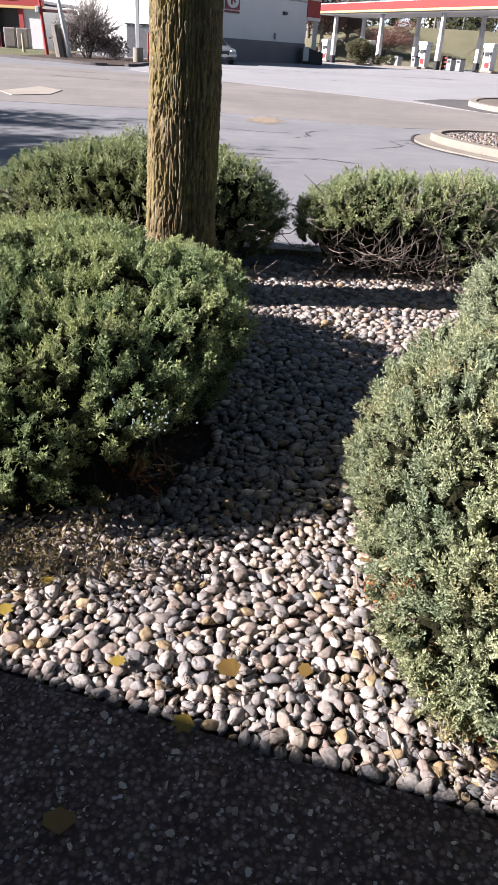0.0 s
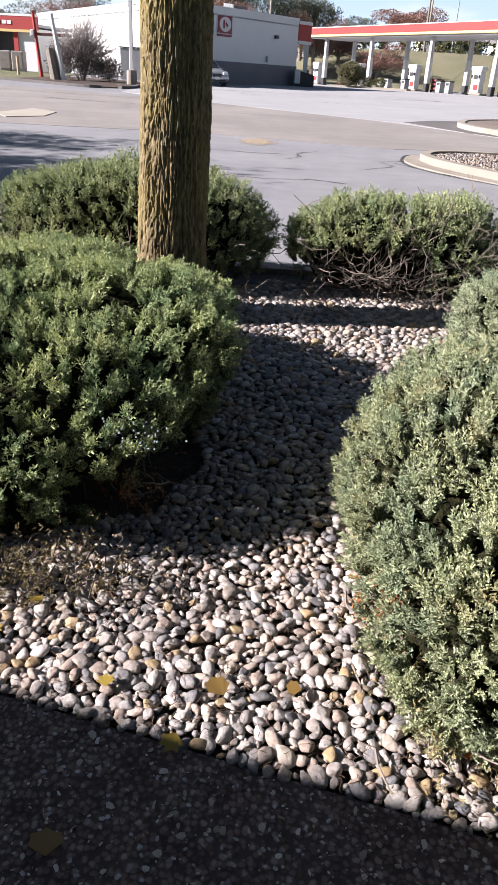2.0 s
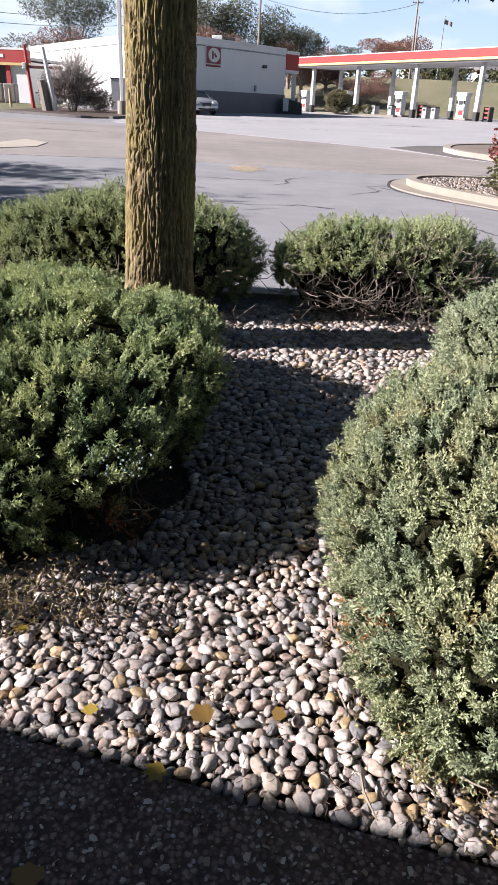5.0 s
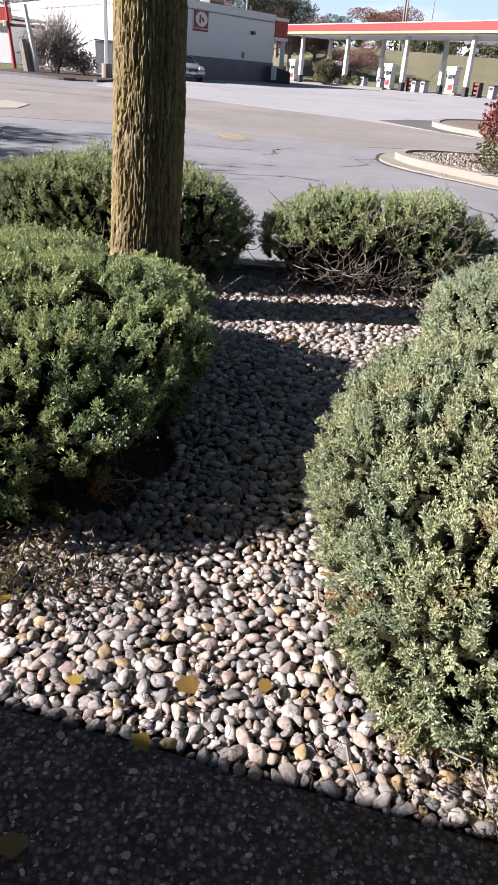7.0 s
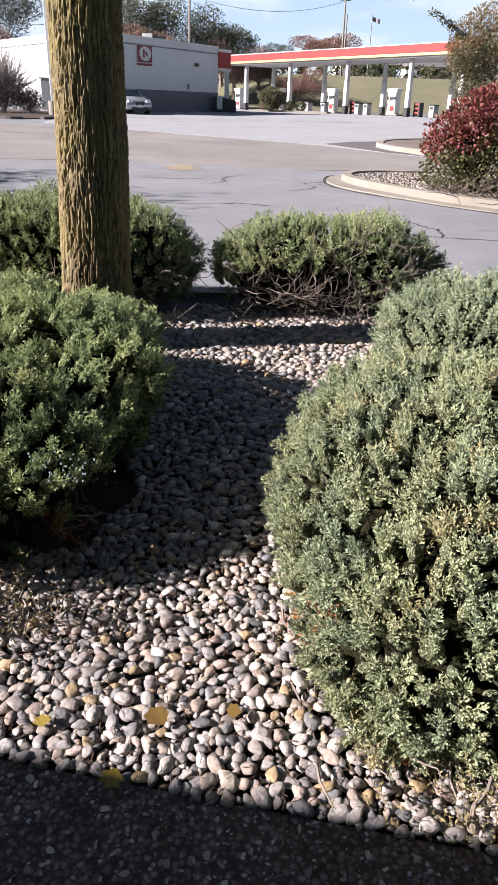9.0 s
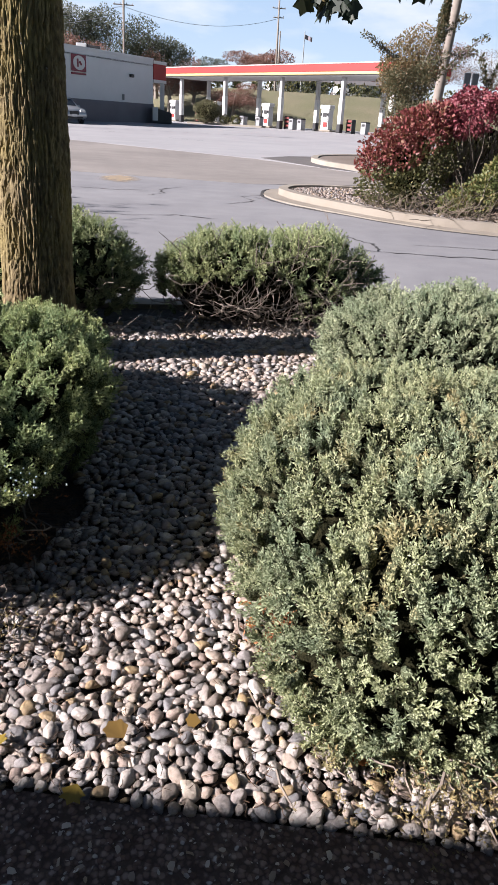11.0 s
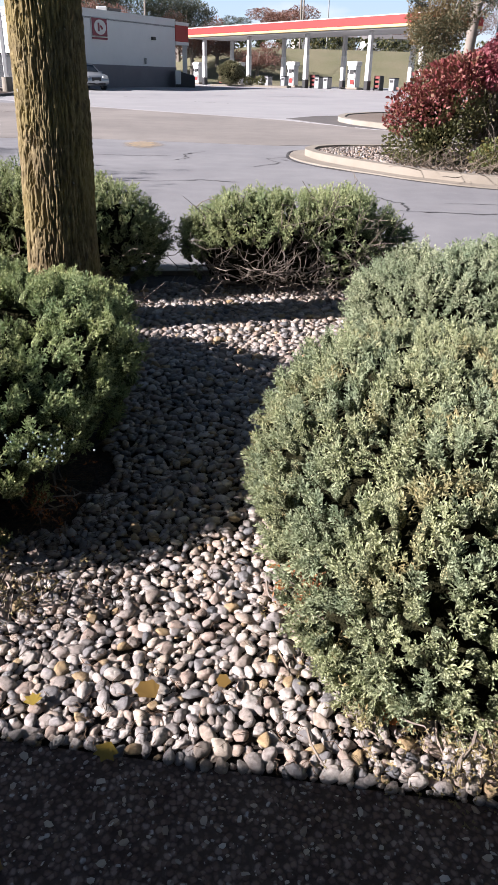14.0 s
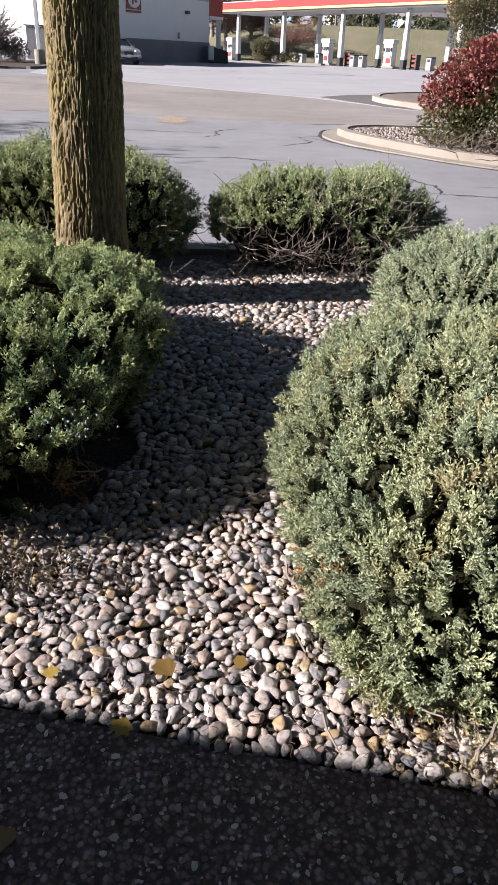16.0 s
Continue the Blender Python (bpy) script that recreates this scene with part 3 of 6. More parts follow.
# dry scraps of leaf and bark on the pavement
v, t = np.array([(0, 0, 0), (0.5, 0.1, 0.10), (0.95, 0.45, 0.02), (0.7, 0.85, 0.12), (0.2, 0.9, 0.03), (-0.15, 0.5, 0.14)]) - (0.4, 0.45, 0), np.array([(0, 1, 5), (1, 2, 3), (1, 3, 5), (3, 4, 5)])
q = r.uniform((-1.0, 0.55), (1.2, 1.5), (620, 2))
q = q[q[:, 1] < bed_edge(q[:, 0]) - 0.015]
scrap = [(v * (1, k, 1), t) for k in (0.55, 0.8, 1.0)]
stuff("leaf_scraps", scatter(scrap, np.column_stack([q, np.full(len(q), 0.005)]), np.column_stack([r.normal(0, 0.35, (len(q), 2)), np.ones(len(q))]),
                             0.007 + 0.017 * r.random(len(q)) ** 2, r), leaf_look("leaf_scrap", [(0.0, (0.30, 0.21, 0.15)), (0.5, (0.52, 0.44, 0.37)), (1.0, (0.74, 0.68, 0.62))], 0.7), "dry scraps of leaf and bark on the asphalt", "litter")


# ---------------------------------------------------------------- junipers
def sprig_shapes(n, fingers, seed, thick=0.0018):
    """Tips of juniper: thin cords that branch from a stem about 5 cm long, each with two short fingers."""
    r, out = np.random.default_rng(seed), []

    def cord(base, way, length, w):
        way = way / np.linalg.norm(way)
        x = np.cross(way, r.normal(size=3))
        x /= np.linalg.norm(x)
        y = np.cross(way, x)
        return np.array([base, base + way * length * 0.5 + x * w, base + way * length, base + way * length * 0.5 - x * w + y * w * 0.9]), np.array([(0, 1, 2), (0, 2, 3)])

    for k in range(n):
        rows = [cord(np.array([0, 0, 0.030]), np.array([r.normal(0, 0.15), r.normal(0, 0.15), 1.0]), 0.014, thick)]
        for f in range(fingers // 3):
            s = (f + r.uniform(0, 1)) / (fingers // 3)
            a, lean = f * 2.4 + r.uniform(-0.5, 0.5), (1.25 - 0.7 * s) * r.uniform(0.7, 1.25)
            d = np.array([math.cos(a) * lean, math.sin(a) * lean, 1.0])
            d /= np.linalg.norm(d)
            base = np.array([0, 0, 0.036 * s])
            length = 0.0165 * (1 - 0.35 * s) * r.uniform(0.8, 1.2)
            rows.append(cord(base, d, length, thick * r.uniform(0.85, 1.15)))
            for u in (0.42, 0.68):
                e = d + r.normal(0, 0.62, 3) + (0, 0, 0.25)
                rows.append(cord(base + d * length * u, e, r.uniform(0.006, 0.0095), thick * r.uniform(0.8, 1.1)))
        out.append(join(rows))
    return out


def core_shapes(n, seed):
    """Close tufts of twigs, 1 long and lumpy, pointing up."""
    r, out = np.random.default_rng(seed), []
    for k in range(n):
        bm = bmesh.new()
        bmesh.ops.create_icosphere(bm, subdivisions=2, radius=1.0)
        off = Vector(r.uniform(0, 50, 3))
        for v in bm.verts:
            lump = 1 + 0.45 * noise.noise(v.co * 2.6 + off) + 0.30 * noise.noise(v.co * 6.5 + off)
            v.co = Vector((v.co.x * 0.29, v.co.y * 0.29, v.co.z * 0.52)) * lump
        out.append((np.array([v.co for v in bm.verts]), np.array([[v.index for v in f.verts] for f in bm.faces])))
        bm.free()
    return out


def dome(u, semi, height, power, plan):
    """Points of a bush's outline in the directions u, from the centre of its foot. plan: how square it is seen from above."""
    flat = (np.abs(u[:, 0] / semi[0]) ** plan + np.abs(u[:, 1] / semi[1]) ** plan) ** (power / plan)
    return u * ((flat + np.abs(u[:, 2] / height) ** power) ** (-1 / power))[:, None]


def juniper(label, at, semi, height, material, gap, fingers, size, per, seed, low=0.05, power=2.5, bare=6, lumps=0.10, under=0.0, inside=0.11, sole=None, sparse=0.0, skew=0.0, plan=None, bald=(), group="junipers in the bed"):
    r = np.random.default_rng(seed)
    bush = thing("juniper_bush", (*at, -0.015), label, "bush", group)
    off, plan = Vector(r.uniform(0, 90, 3)), plan or power

    def outline(u, loose=None):
        lump = np.array([1 + lumps * noise.noise(Vector(d) * 1.9 + off) + lumps * 0.65 * noise.noise(Vector(d) * 4.6 + off) for d in u])
        Q = dome(u, semi, height, power, plan) * lump[:, None]
        Q[:, 2] *= 1 + skew * Q[:, 0] / semi[0]
        tuck = under * np.clip(1 - Q[:, 2] / (0.55 * height), 0, 1)
        if loose is not None:
            tuck *= loose
        Q[:, :2] *= (1 - tuck)[:, None]
        return Q

    u = r.normal(size=(14000, 3))
    u[:, 2] = np.abs(u[:, 2]) * 1.0 - 0.1
    u /= np.linalg.norm(u, axis=1)[:, None]
    Q = outline(u, np.where(r.random(len(u)) < 0.06, 0.35, 1.0))
    edge_low = low * (1 + 0.9 * np.array([noise.noise((math.atan2(d[1], d[0]) * 1.3, 3.0, off[0])) for d in u]))
    Q = Q[Q[:, 2] > edge_low]
    Q = Q[thin_out(Q, gap)]
    Q = Q[(Q[:, 2] > 0.5 * height) | (r.random(len(Q)) > sparse)]
    N = np.sign(Q) * np.abs(Q / (*semi, height)) ** (np.array([plan, plan, power]) - 1) / (*semi, height)
    N /= np.linalg.norm(N, axis=1)[:, None]
    foot = Q[:, 2] < 0.35 * height
    Q, N = np.concatenate([Q, Q[foot] * (0.94, 0.94, 0.55)]), np.concatenate([N, N[foot]])
    first = np.arange(2 * len(Q)) < len(Q)
    Q, N = np.concatenate([Q, Q - N * inside * r.uniform(0.35, 0.8, (len(Q), 1))]), np.concatenate([N, N])
    for x, y, z, far in bald:
        full = np.linalg.norm(Q - (x, y, z), axis=1) > far
        Q, N, first = Q[full], N[full], first[full]
    outer = np.flatnonzero(first)
    axis = N + r.normal(0, 0.34, N.shape) + (0, 0, 0.42)
    axis /= np.linalg.norm(axis, axis=1)[:, None]
    centre = Q - axis * (gap * 0.8 + gap * 0.8 * r.random(len(Q))[:, None] ** 1.5)
    # each twig end: a cone of tips along its axis; those further in keep only their cores
    tips = axis[outer]
    d = frames(np.repeat(tips, per, 0), r)
    s, a = r.random(len(d)) ** 0.8, r.uniform(0, 2 * np.pi, len(d))
    wide = gap * 0.50 * (1.08 - s) * r.uniform(0.55, 1.0, len(d))
    side = np.einsum("nij,nj->ni", d, np.column_stack([np.cos(a), np.sin(a), 0 * a]))
    place = np.repeat(centre[outer], per, 0) + side * wide[:, None] + np.repeat(tips, per, 0) * (s * gap * 0.85)[:, None]
    place[:, 2] = np.maximum(place[:, 2], 0.02)
    heading = side * (0.75 - 0.4 * s)[:, None] + 0.9 * np.repeat(tips, per, 0) + (0, 0, 0.35) + r.normal(0, 0.16, side.shape)
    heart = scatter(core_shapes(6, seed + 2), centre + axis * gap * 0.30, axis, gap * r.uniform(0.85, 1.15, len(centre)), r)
    stuff("twig_core", heart, material[1], "close twigs under the leaf tips, crease shade painted between", "", bush, True)
    stuff("foliage", scatter(sprig_shapes(10, fingers, seed + 1), place, heading, size * r.uniform(0.75, 1.3, len(place)), r), material[0],
          "dense scale-leaved evergreen twigs", "", bush)
    # near-black shell inside, coloured as the shade between the twigs
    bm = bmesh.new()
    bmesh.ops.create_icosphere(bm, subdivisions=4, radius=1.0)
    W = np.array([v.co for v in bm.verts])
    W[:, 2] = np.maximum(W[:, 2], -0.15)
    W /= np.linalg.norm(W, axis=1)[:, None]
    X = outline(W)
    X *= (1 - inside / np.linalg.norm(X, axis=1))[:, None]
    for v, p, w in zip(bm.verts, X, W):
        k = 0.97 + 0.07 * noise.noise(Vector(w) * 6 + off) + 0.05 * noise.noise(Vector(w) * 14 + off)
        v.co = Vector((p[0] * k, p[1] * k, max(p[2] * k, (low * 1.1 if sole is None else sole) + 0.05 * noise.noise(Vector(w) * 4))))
    part("inner_thicket", bm, SHADE_CORE, bush, "near-black core of the bush, inner shade put into its colour")
    # stems
    for k in range(bare):
        th = k * 2 * np.pi / bare + r.uniform(-0.4, 0.4)
        q = Vector((math.cos(th), math.sin(th), r.uniform(0.25, 0.9))).normalized()
        tip = dome(np.array([q]), semi, height, power, plan)[0] * 0.68
        foot = np.array([tip[0] * 0.22, tip[1] * 0.22, -0.02])
        pts = bend(foot, tip, 0.09, 9, r)
        part("stem", tube(pts, np.linspace(0.016, 0.004, 9), 6), TWIG, bush)
    return bush


bush_a = juniper("large rounded green juniper beside the tree trunk", (-1.10, 3.13), (1.00, 1.40), 0.715, JUNIPER_GREEN, 0.076, 24, 1.22, 14, 101, low=0.10, lumps=0.14, power=3.2, plan=2.35, under=0.32, inside=0.15, sole=0.02, sparse=0.62, bald=[(0.70, -0.95, 0.16, 0.17)])
bush_b = juniper("large pale green juniper spreading over the stones", (1.365, 2.05), (0.96, 1.00), 0.665, JUNIPER_PALE, 0.068, 24, 1.16, 13, 102, low=0.012, lumps=0.095, power=3.9, plan=4.8, under=0.06, inside=0.10, bald=[(-0.90, -0.38, 0.16, 0.12)])
bush_e = juniper("low grey-green juniper behind the pale one", (2.18, 4.35), (0.89, 0.57), 0.60, JUNIPER_GREY, 0.078, 15, 1.55, 13, 103, low=0.03, lumps=0.13, power=2.8, inside=0.14)
bush_c = juniper("wide juniper with bare twigs showing below", (1.10, 5.84), (1.03, 0.48), 0.755, JUNIPER_FAR, 0.080, 15, 1.6, 13, 104, low=0.36, bare=14, power=3.2, plan=2.4, under=0.2, inside=0.18, sole=0.09)
bush_f = juniper("wide green juniper behind the tree trunk, shaded at its end", (-1.15, 5.80), (1.27, 0.62), 0.85, JUNIPER_FAR, 0.080, 15, 1.6, 13, 105, low=0.20, bare=12, power=3.4, plan=2.1, under=0.14, inside=0.14, skew=0.10)


def dead_patch(bush, name, label, material, at, spread_, n, seed, height=0.10):
    """A patch of browned sprays low on a bush, in the bush's own axes."""
    r = np.random.default_rng(seed)
    P = np.array(at) + r.normal(0, 1, (n, 3)) * spread_
    P[:, 2] = np.clip(np.abs(P[:, 2]), 0.02, height)
    way = r.normal(0, 0.5, (n, 3)) + (-0.1, -0.5, 0.8)
    stuff(name, scatter(sprig_shapes(6, 10, seed), P, way, r.uniform(0.9, 1.4, n), r), material, label, "", bush)
    L = [tube(bend((p[0], p[1] + 0.16, 0.05), p, 0.03, 5, r), [0.004, 0.0035, 0.003, 0.002, 0.001], 4) for p in P[::6]]
    stuff("dead_spray", join(L), TWIG, "thin dead sprays", "", bush)


BERRY = plain("juniper_berry", (0.22, 0.28, 0.28), 0.6, wear=0.3, scale=60)
r = np.random.default_rng(151)
P = np.array((0.72, -0.965, 0.42)) + r.normal(0, 1, (46, 3)) * (0.06, 0.03, 0.03)
bm = bmesh.new()
for p in P:
    bmesh.ops.create_icosphere(bm, subdivisions=1, radius=float(r.uniform(0.0035, 0.0055)), matrix=Matrix.Translation(p))
part("berry_cluster", bm, BERRY, bush_a, "pale blue berries among the twigs")["kind"] = "stuff"
dead_patch(bush_a, "browned_skirt", "browned sprays touching the stones", JUNIPER_BROWN, (0.32, -1.34, 0.06), (0.24, 0.08, 0.09), 430, 131, 0.24)
dead_patch(bush_a, "dead_patch", "dead reddish brown sprays", JUNIPER_DEAD, (0.70, -0.90, 0.14), (0.07, 0.05, 0.05), 60, 132, 0.28)
dead_patch(bush_b, "dead_patch", "dead orange brown sprays", JUNIPER_DEAD, (-0.87, -0.37, 0.15), (0.045, 0.055, 0.05), 150, 133, 0.26)
dead_patch(bush_b, "browned_skirt", "browned sprays touching the stones", JUNIPER_BROWN, (-0.78, -0.52, 0.06), (0.10, 0.14, 0.06), 260, 134, 0.17)
dead_patch(bush_b, "browned_skirt", "browned sprays touching the stones", JUNIPER_BROWN, (-0.42, -0.95, 0.05), (0.20, 0.06, 0.06), 300, 135, 0.17)


def dead_undergrowth(bush, semi, height, n, seed, front=-1):
    """Grey dead twigs at the bare foot of a bush."""
    r, L = np.random.default_rng(seed), []
    for k in range(n):
        x = r.uniform(-0.9, 0.9) * semi[0]
        p = (x * 0.5 + r.normal(0, 0.1), r.uniform(-0.2, 0.2) * semi[1], 0.02)
        q = (x, front * semi[1] * r.uniform(0.6, 1.08), r.uniform(0.12, 0.62) * height)
        pts = bend(p, q, 0.16, 8, r)
        pts[:, 2] = np.maximum(pts[:, 2], 0.01)
        L.append(tube(pts, np.linspace(r.uniform(0.005, 0.009), 0.002, 8), 5))
        for j in (4, 5, 6):
            t = pts[j] + r.normal(0, 0.09, 3) + (0, front * 0.04, 0.03)
            L.append(tube(bend(pts[j], t, 0.03, 4, r), [0.004, 0.003, 0.0025, 0.0015], 4))
    stuff("dead_undergrowth", join(L), TWIG, "bare grey dead twigs", "", bush)


dead_undergrowth(bush_c, (0.96, 0.50), 0.90, 170, 201)
dead_undergrowth(bush_f, (1.15, 0.50), 0.9, 42, 202)
dead_undergrowth(bush_a, (0.9, 1.1), 0.5, 18, 203)


# ---------------------------------------------------------------- trees
def leaf_shape(lobes=5, notch=0.55):
    """A lobed leaf, 1 long, slightly folded, its stalk at the origin."""
    out = [(0, 0, 0)]
    for k in range(2 * lobes + 1):
        a = -2.2 + 4.4 * k / (2 * lobes)
        rr = (1.0 if k % 2 else notch) * (0.62 + 0.38 * math.cos(a * 0.55))
        out.append((math.sin(a) * rr * 0.62, 0.10 + math.cos(a) * rr * 0.5 + 0.36, 0.10 * abs(math.sin(a)) * rr))
    V = np.array(out)[:, [0, 2, 1]]
    return V, np.array([(0, k, k + 1) for k in range(1, len(out) - 1)])


def quad_leaf():
    V = np.array([(0, 0, 0), (0.36, 0.10, 0.45), (0, 0, 1.0), (-0.36, 0.10, 0.45)])
    return V, np.array([(0, 1, 2), (0, 2, 3)])


def trunk_mesh(height, radius, seed, around=300, step=0.011, lean=(0.0, 0.0)):
    """A trunk with a flared foot and deep interlacing furrows."""
    zs = np.arange(-0.06, height, step)
    th = np.arange(around) * 2 * np.pi / around
    V = np.empty((len(zs), around, 3))
    for j, z in enumerate(zs):
        base = radius * (1.0 - 0.045 * z) * (1 + 0.42 * math.exp(-max(z, 0) * 5.5))
        for i, t in enumerate(th):
            x, y = math.cos(t), math.sin(t)
            w = noise.noise((x * 2.4, y * 2.4, z * 3.0 + seed))
            w2 = noise.noise((x * 2.4 + 7, y * 2.4, z * 3.0 + seed))
            w3 = noise.noise((x * 12, y * 12, z * 26 + seed))
            ridge = noise.noise((x * 12.0 + w * 0.9 + w3 * 0.16 + seed, y * 12.0 + w2 * 0.9 + w3 * 0.1, z * 4.2))
            n2 = noise.noise((x * 15 + w * 1.1, y * 15 - w, z * 8.5 + 9 + seed))
            n3 = noise.noise((x * 34, y * 34, z * 40 + seed))
            notch = max(0.0, noise.noise((x * 5 + 3, y * 5, z * 24 + w * 3 + seed)) - 0.22)
            furrow = min(1.0, abs(ridge) * 5.2) ** 0.7 * (0.62 + 0.38 * min(1.0, abs(n2) * 5.0)) - 0.5 * notch
            k = base + 0.028 * (furrow - 0.8) + 0.003 * n2 + 0.004 * n3 + 0.012 * noise.noise((x, y, z * 1.2)) + 0.03 * math.exp(-max(z, 0) * 6) * noise.noise((x * 2, y * 2, 1))
            V[j, i] = (x * k + lean[0] * z, y * k + lean[1] * z, z)
    n, T = len(zs), []
    a = (np.arange(n - 1)[:, None] * around + np.arange(around)).ravel()
    b = (np.arange(n - 1)[:, None] * around + (np.arange(around) + 1) % around).ravel()
    T = np.concatenate([np.stack([a, b, b + around], 1), np.stack([a, b + around, a + around], 1)])
    return V.reshape(-1, 3), T


TREE_LEAF = leaf_look("tree_leaf", [(0.0, (0.014, 0.024, 0.016)), (0.6, (0.024, 0.036, 0.019)), (1.0, (0.054, 0.054, 0.022))])


def shade_tree(at, label, seed, fine, drooping=()):
    r = np.random.default_rng(seed)
    tree = thing("tree", (*at, 0.0), label, "tree", "shade trees")
    H = 2.45
    part("trunk", mesh_of("trunk", *trunk_mesh(H, 0.228, seed, *((340, 0.0125) if fine else (60, 0.05)), lean=(0.02, 0.0)), True), BARK, tree, "furrowed grey-brown bark with moss and lichen")
    tips = []
    top = np.array([0.02 * H, 0, H - 0.05])
    for k, (dx, dy, dz) in enumerate([(0.9, -0.3, 1.5), (-0.5, 0.6, 2.2), (0.2, 0.9, 1.9), (0.5, -0.9, 2.0), (-0.35, -0.5, 2.4), (0.05, 0.1, 2.8)]):
        end = top + np.array([dx, dy, dz]) * 1.15
        foot = top + np.array([dx * 0.06, dy * 0.06, -0.40 if k == 0 else -0.15])
        pts = bend(foot, end, 0.16, 9, r)
        part("limb", mesh_of("limb", *tube(pts, np.linspace(0.115 if k else 0.10, 0.03, 9), 10), True), BARK, tree)
        tips += [pts[4], pts[6], pts[8]]
    twigs, places, ways = [], [], []
    for t in tips:
        for j in range(7):
            q = t + r.normal(0, 1, 3) * (0.55, 0.55, 0.4) + (0, 0, 0.35)
            if q[2] < 2.75 or q[0] < -1.6:
                continue
            pts = bend(t, q, 0.08, 5, r)
            twigs.append(tube(pts, [0.014, 0.011, 0.008, 0.006, 0.004], 4))
            k = 26
            places.append(pts[r.integers(1, 5, k)] + r.normal(0, 0.16, (k, 3)))
            ways.append(r.normal(0, 1, (k, 3)) + (0, 0, -0.5))
    for x, y, z in drooping:
        q = np.array([x - at[0], y - at[1], z])
        twigs.append(tube(bend(top + (0.55, -0.2, 0.9), q + (0, 0, 0.16), 0.05, 7, r), np.linspace(0.02, 0.004, 7), 5))
        k = 7
        places.append(q + r.normal(0, 1, (k, 3)) * (0.07, 0.06, 0.02) + (0, 0, 0.13))
        ways.append(r.normal(0, 0.5, (k, 3)) + (0, 0, -1.3))
    stuff("twigs", join(twigs), BARK, "thin twigs of the crown", "", tree)
    places, ways = np.concatenate(places), np.concatenate(ways)
    stuff("crown", scatter([leaf_shape(), leaf_shape(4, 0.6)], places, ways, r.uniform(0.085, 0.14, len(places)), r), TREE_LEAF, "dark green lobed leaves turning yellow", "", tree)
    return tree


shade_tree((-0.635, 4.82), "tall shade tree with deeply furrowed bark standing in the bed", 5, True,
           [(0.66, 4.2, 2.13), (0.98, 4.2, 2.06), (1.12, 4.25, 2.05), (1.48, 4.2, 2.18), (1.68, 4.2, 2.19)])
# three unseen trees, added out of view to throw shadows on the lot
shade_tree((-13.2, 10.4), "unseen tree added beside the lot to cast its shadow", 9, False)
shade_tree((-13.1, 8.7), "unseen tree added beside the lot to cast its shadow", 11, False)
shade_tree((-14.1, 14.0), "unseen tree added beside the lot to cast its shadow", 10, False)


# ---------------------------------------------------------------- kerbed island with the red bush
def kerb_ring(name, line, width, height, label, material=KERB):
    P = np.array(line, float)
    s = np.linspace(0, len(P) - 1, 6 * (len(P) - 1) + 1)
    Q = np.column_stack([np.interp(s, np.arange(len(P)), P[:, i]) for i in (0, 1)])
    for _ in range(4):
        Q[1:-1] = (Q[:-2] + 2 * Q[1:-1] + Q[2:]) / 4
    V, T = band(Q, width, rise, height, height + 0.03)
    return tagged(part(name, (V, T), material, None), label, "kerb", kind="structure"), Q


nose = [(12, 9.9), (9, 10.3), (7.6, 10.55), (6.35, 10.95), (5.1, 11.6), (4.35, 12.35), (3.95, 12.95), (3.5, 13.75), (3.12, 14.6), (3.0, 15.35), (3.25, 16.0), (3.9, 16.35), (5.0, 16.35), (7, 16.9), (12, 18.5)]
_, ring = kerb_ring("kerb_island", nose, 0.20, 0.15, "pale concrete kerb round a planted island")
pan = [(x - (0.26 if y > 13 else 0.14), y - (0.18 if y < 15.6 else -0.1)) for x, y in nose]
kerb_ring("gutter", pan, 0.36, 0.026, "flat concrete gutter along the kerb")
joint = [(x - (0.50 if y > 13 else 0.26), y - (0.36 if y < 15.6 else -0.3)) for x, y in nose[1:-2]]
kerb_ring("gutter_joint", joint, 0.05, 0.009, "dark tar joint along the gutter", TAR)
sheet("island_bed", [tuple(p) for p in ring], 0.10, MULCH, "soil and stones of the planted island", "bed")
r = np.random.default_rng(41)
q = r.uniform((3.2, 10.5), (8.5, 16.2), (14000, 2))
c = np.array([5.6, 13.8])
ok = []
for x, y in q:
    i = np.argmin(np.abs(ring[:, 0] - x) + np.abs(ring[:, 1] - y))
    ok.append(0.16 < np.hypot(*(ring[i] - (x, y))) < 1.25 and np.hypot(*(np.array((x, y)) - c)) < np.hypot(*(ring[i] - c)))
q = q[np.array(ok)]
q = q[thin_out(q, 0.05)]
stuff("island_stones", scatter(stone_shapes(8, 1, 55), np.column_stack([q, [rise(*p) + 0.115 for p in q]]), np.column_stack([r.normal(0, 0.4, (len(q), 2)), np.ones(len(q))]),
                               r.uniform(0.045, 0.075, len(q)), r), STONE_REST, "pale stones inside the kerb", "stones", None, True)

RED_LEAF = leaf_look("red_leaf", [(0.0, (0.122, 0.018, 0.030)), (0.5, (0.223, 0.043, 0.061)), (0.85, (0.302, 0.094, 0.108)), (1.0, (0.180, 0.072, 0.050))])
RUST_LEAF = leaf_look("rust_leaf", [(0.0, (0.15, 0.035, 0.036)), (0.5, (0.255, 0.068, 0.066)), (1.0, (0.17, 0.095, 0.045))])
OLIVE_LEAF = leaf_look("olive_leaf", [(0.0, (0.050, 0.058, 0.020)), (0.6, (0.108, 0.112, 0.040)), (1.0, (0.166, 0.137, 0.058))])
LIME_LEAF = leaf_look("lime_leaf", [(0.0, (0.065, 0.086, 0.025)), (0.6, (0.137, 0.151, 0.047)), (1.0, (0.202, 0.158, 0.058))])
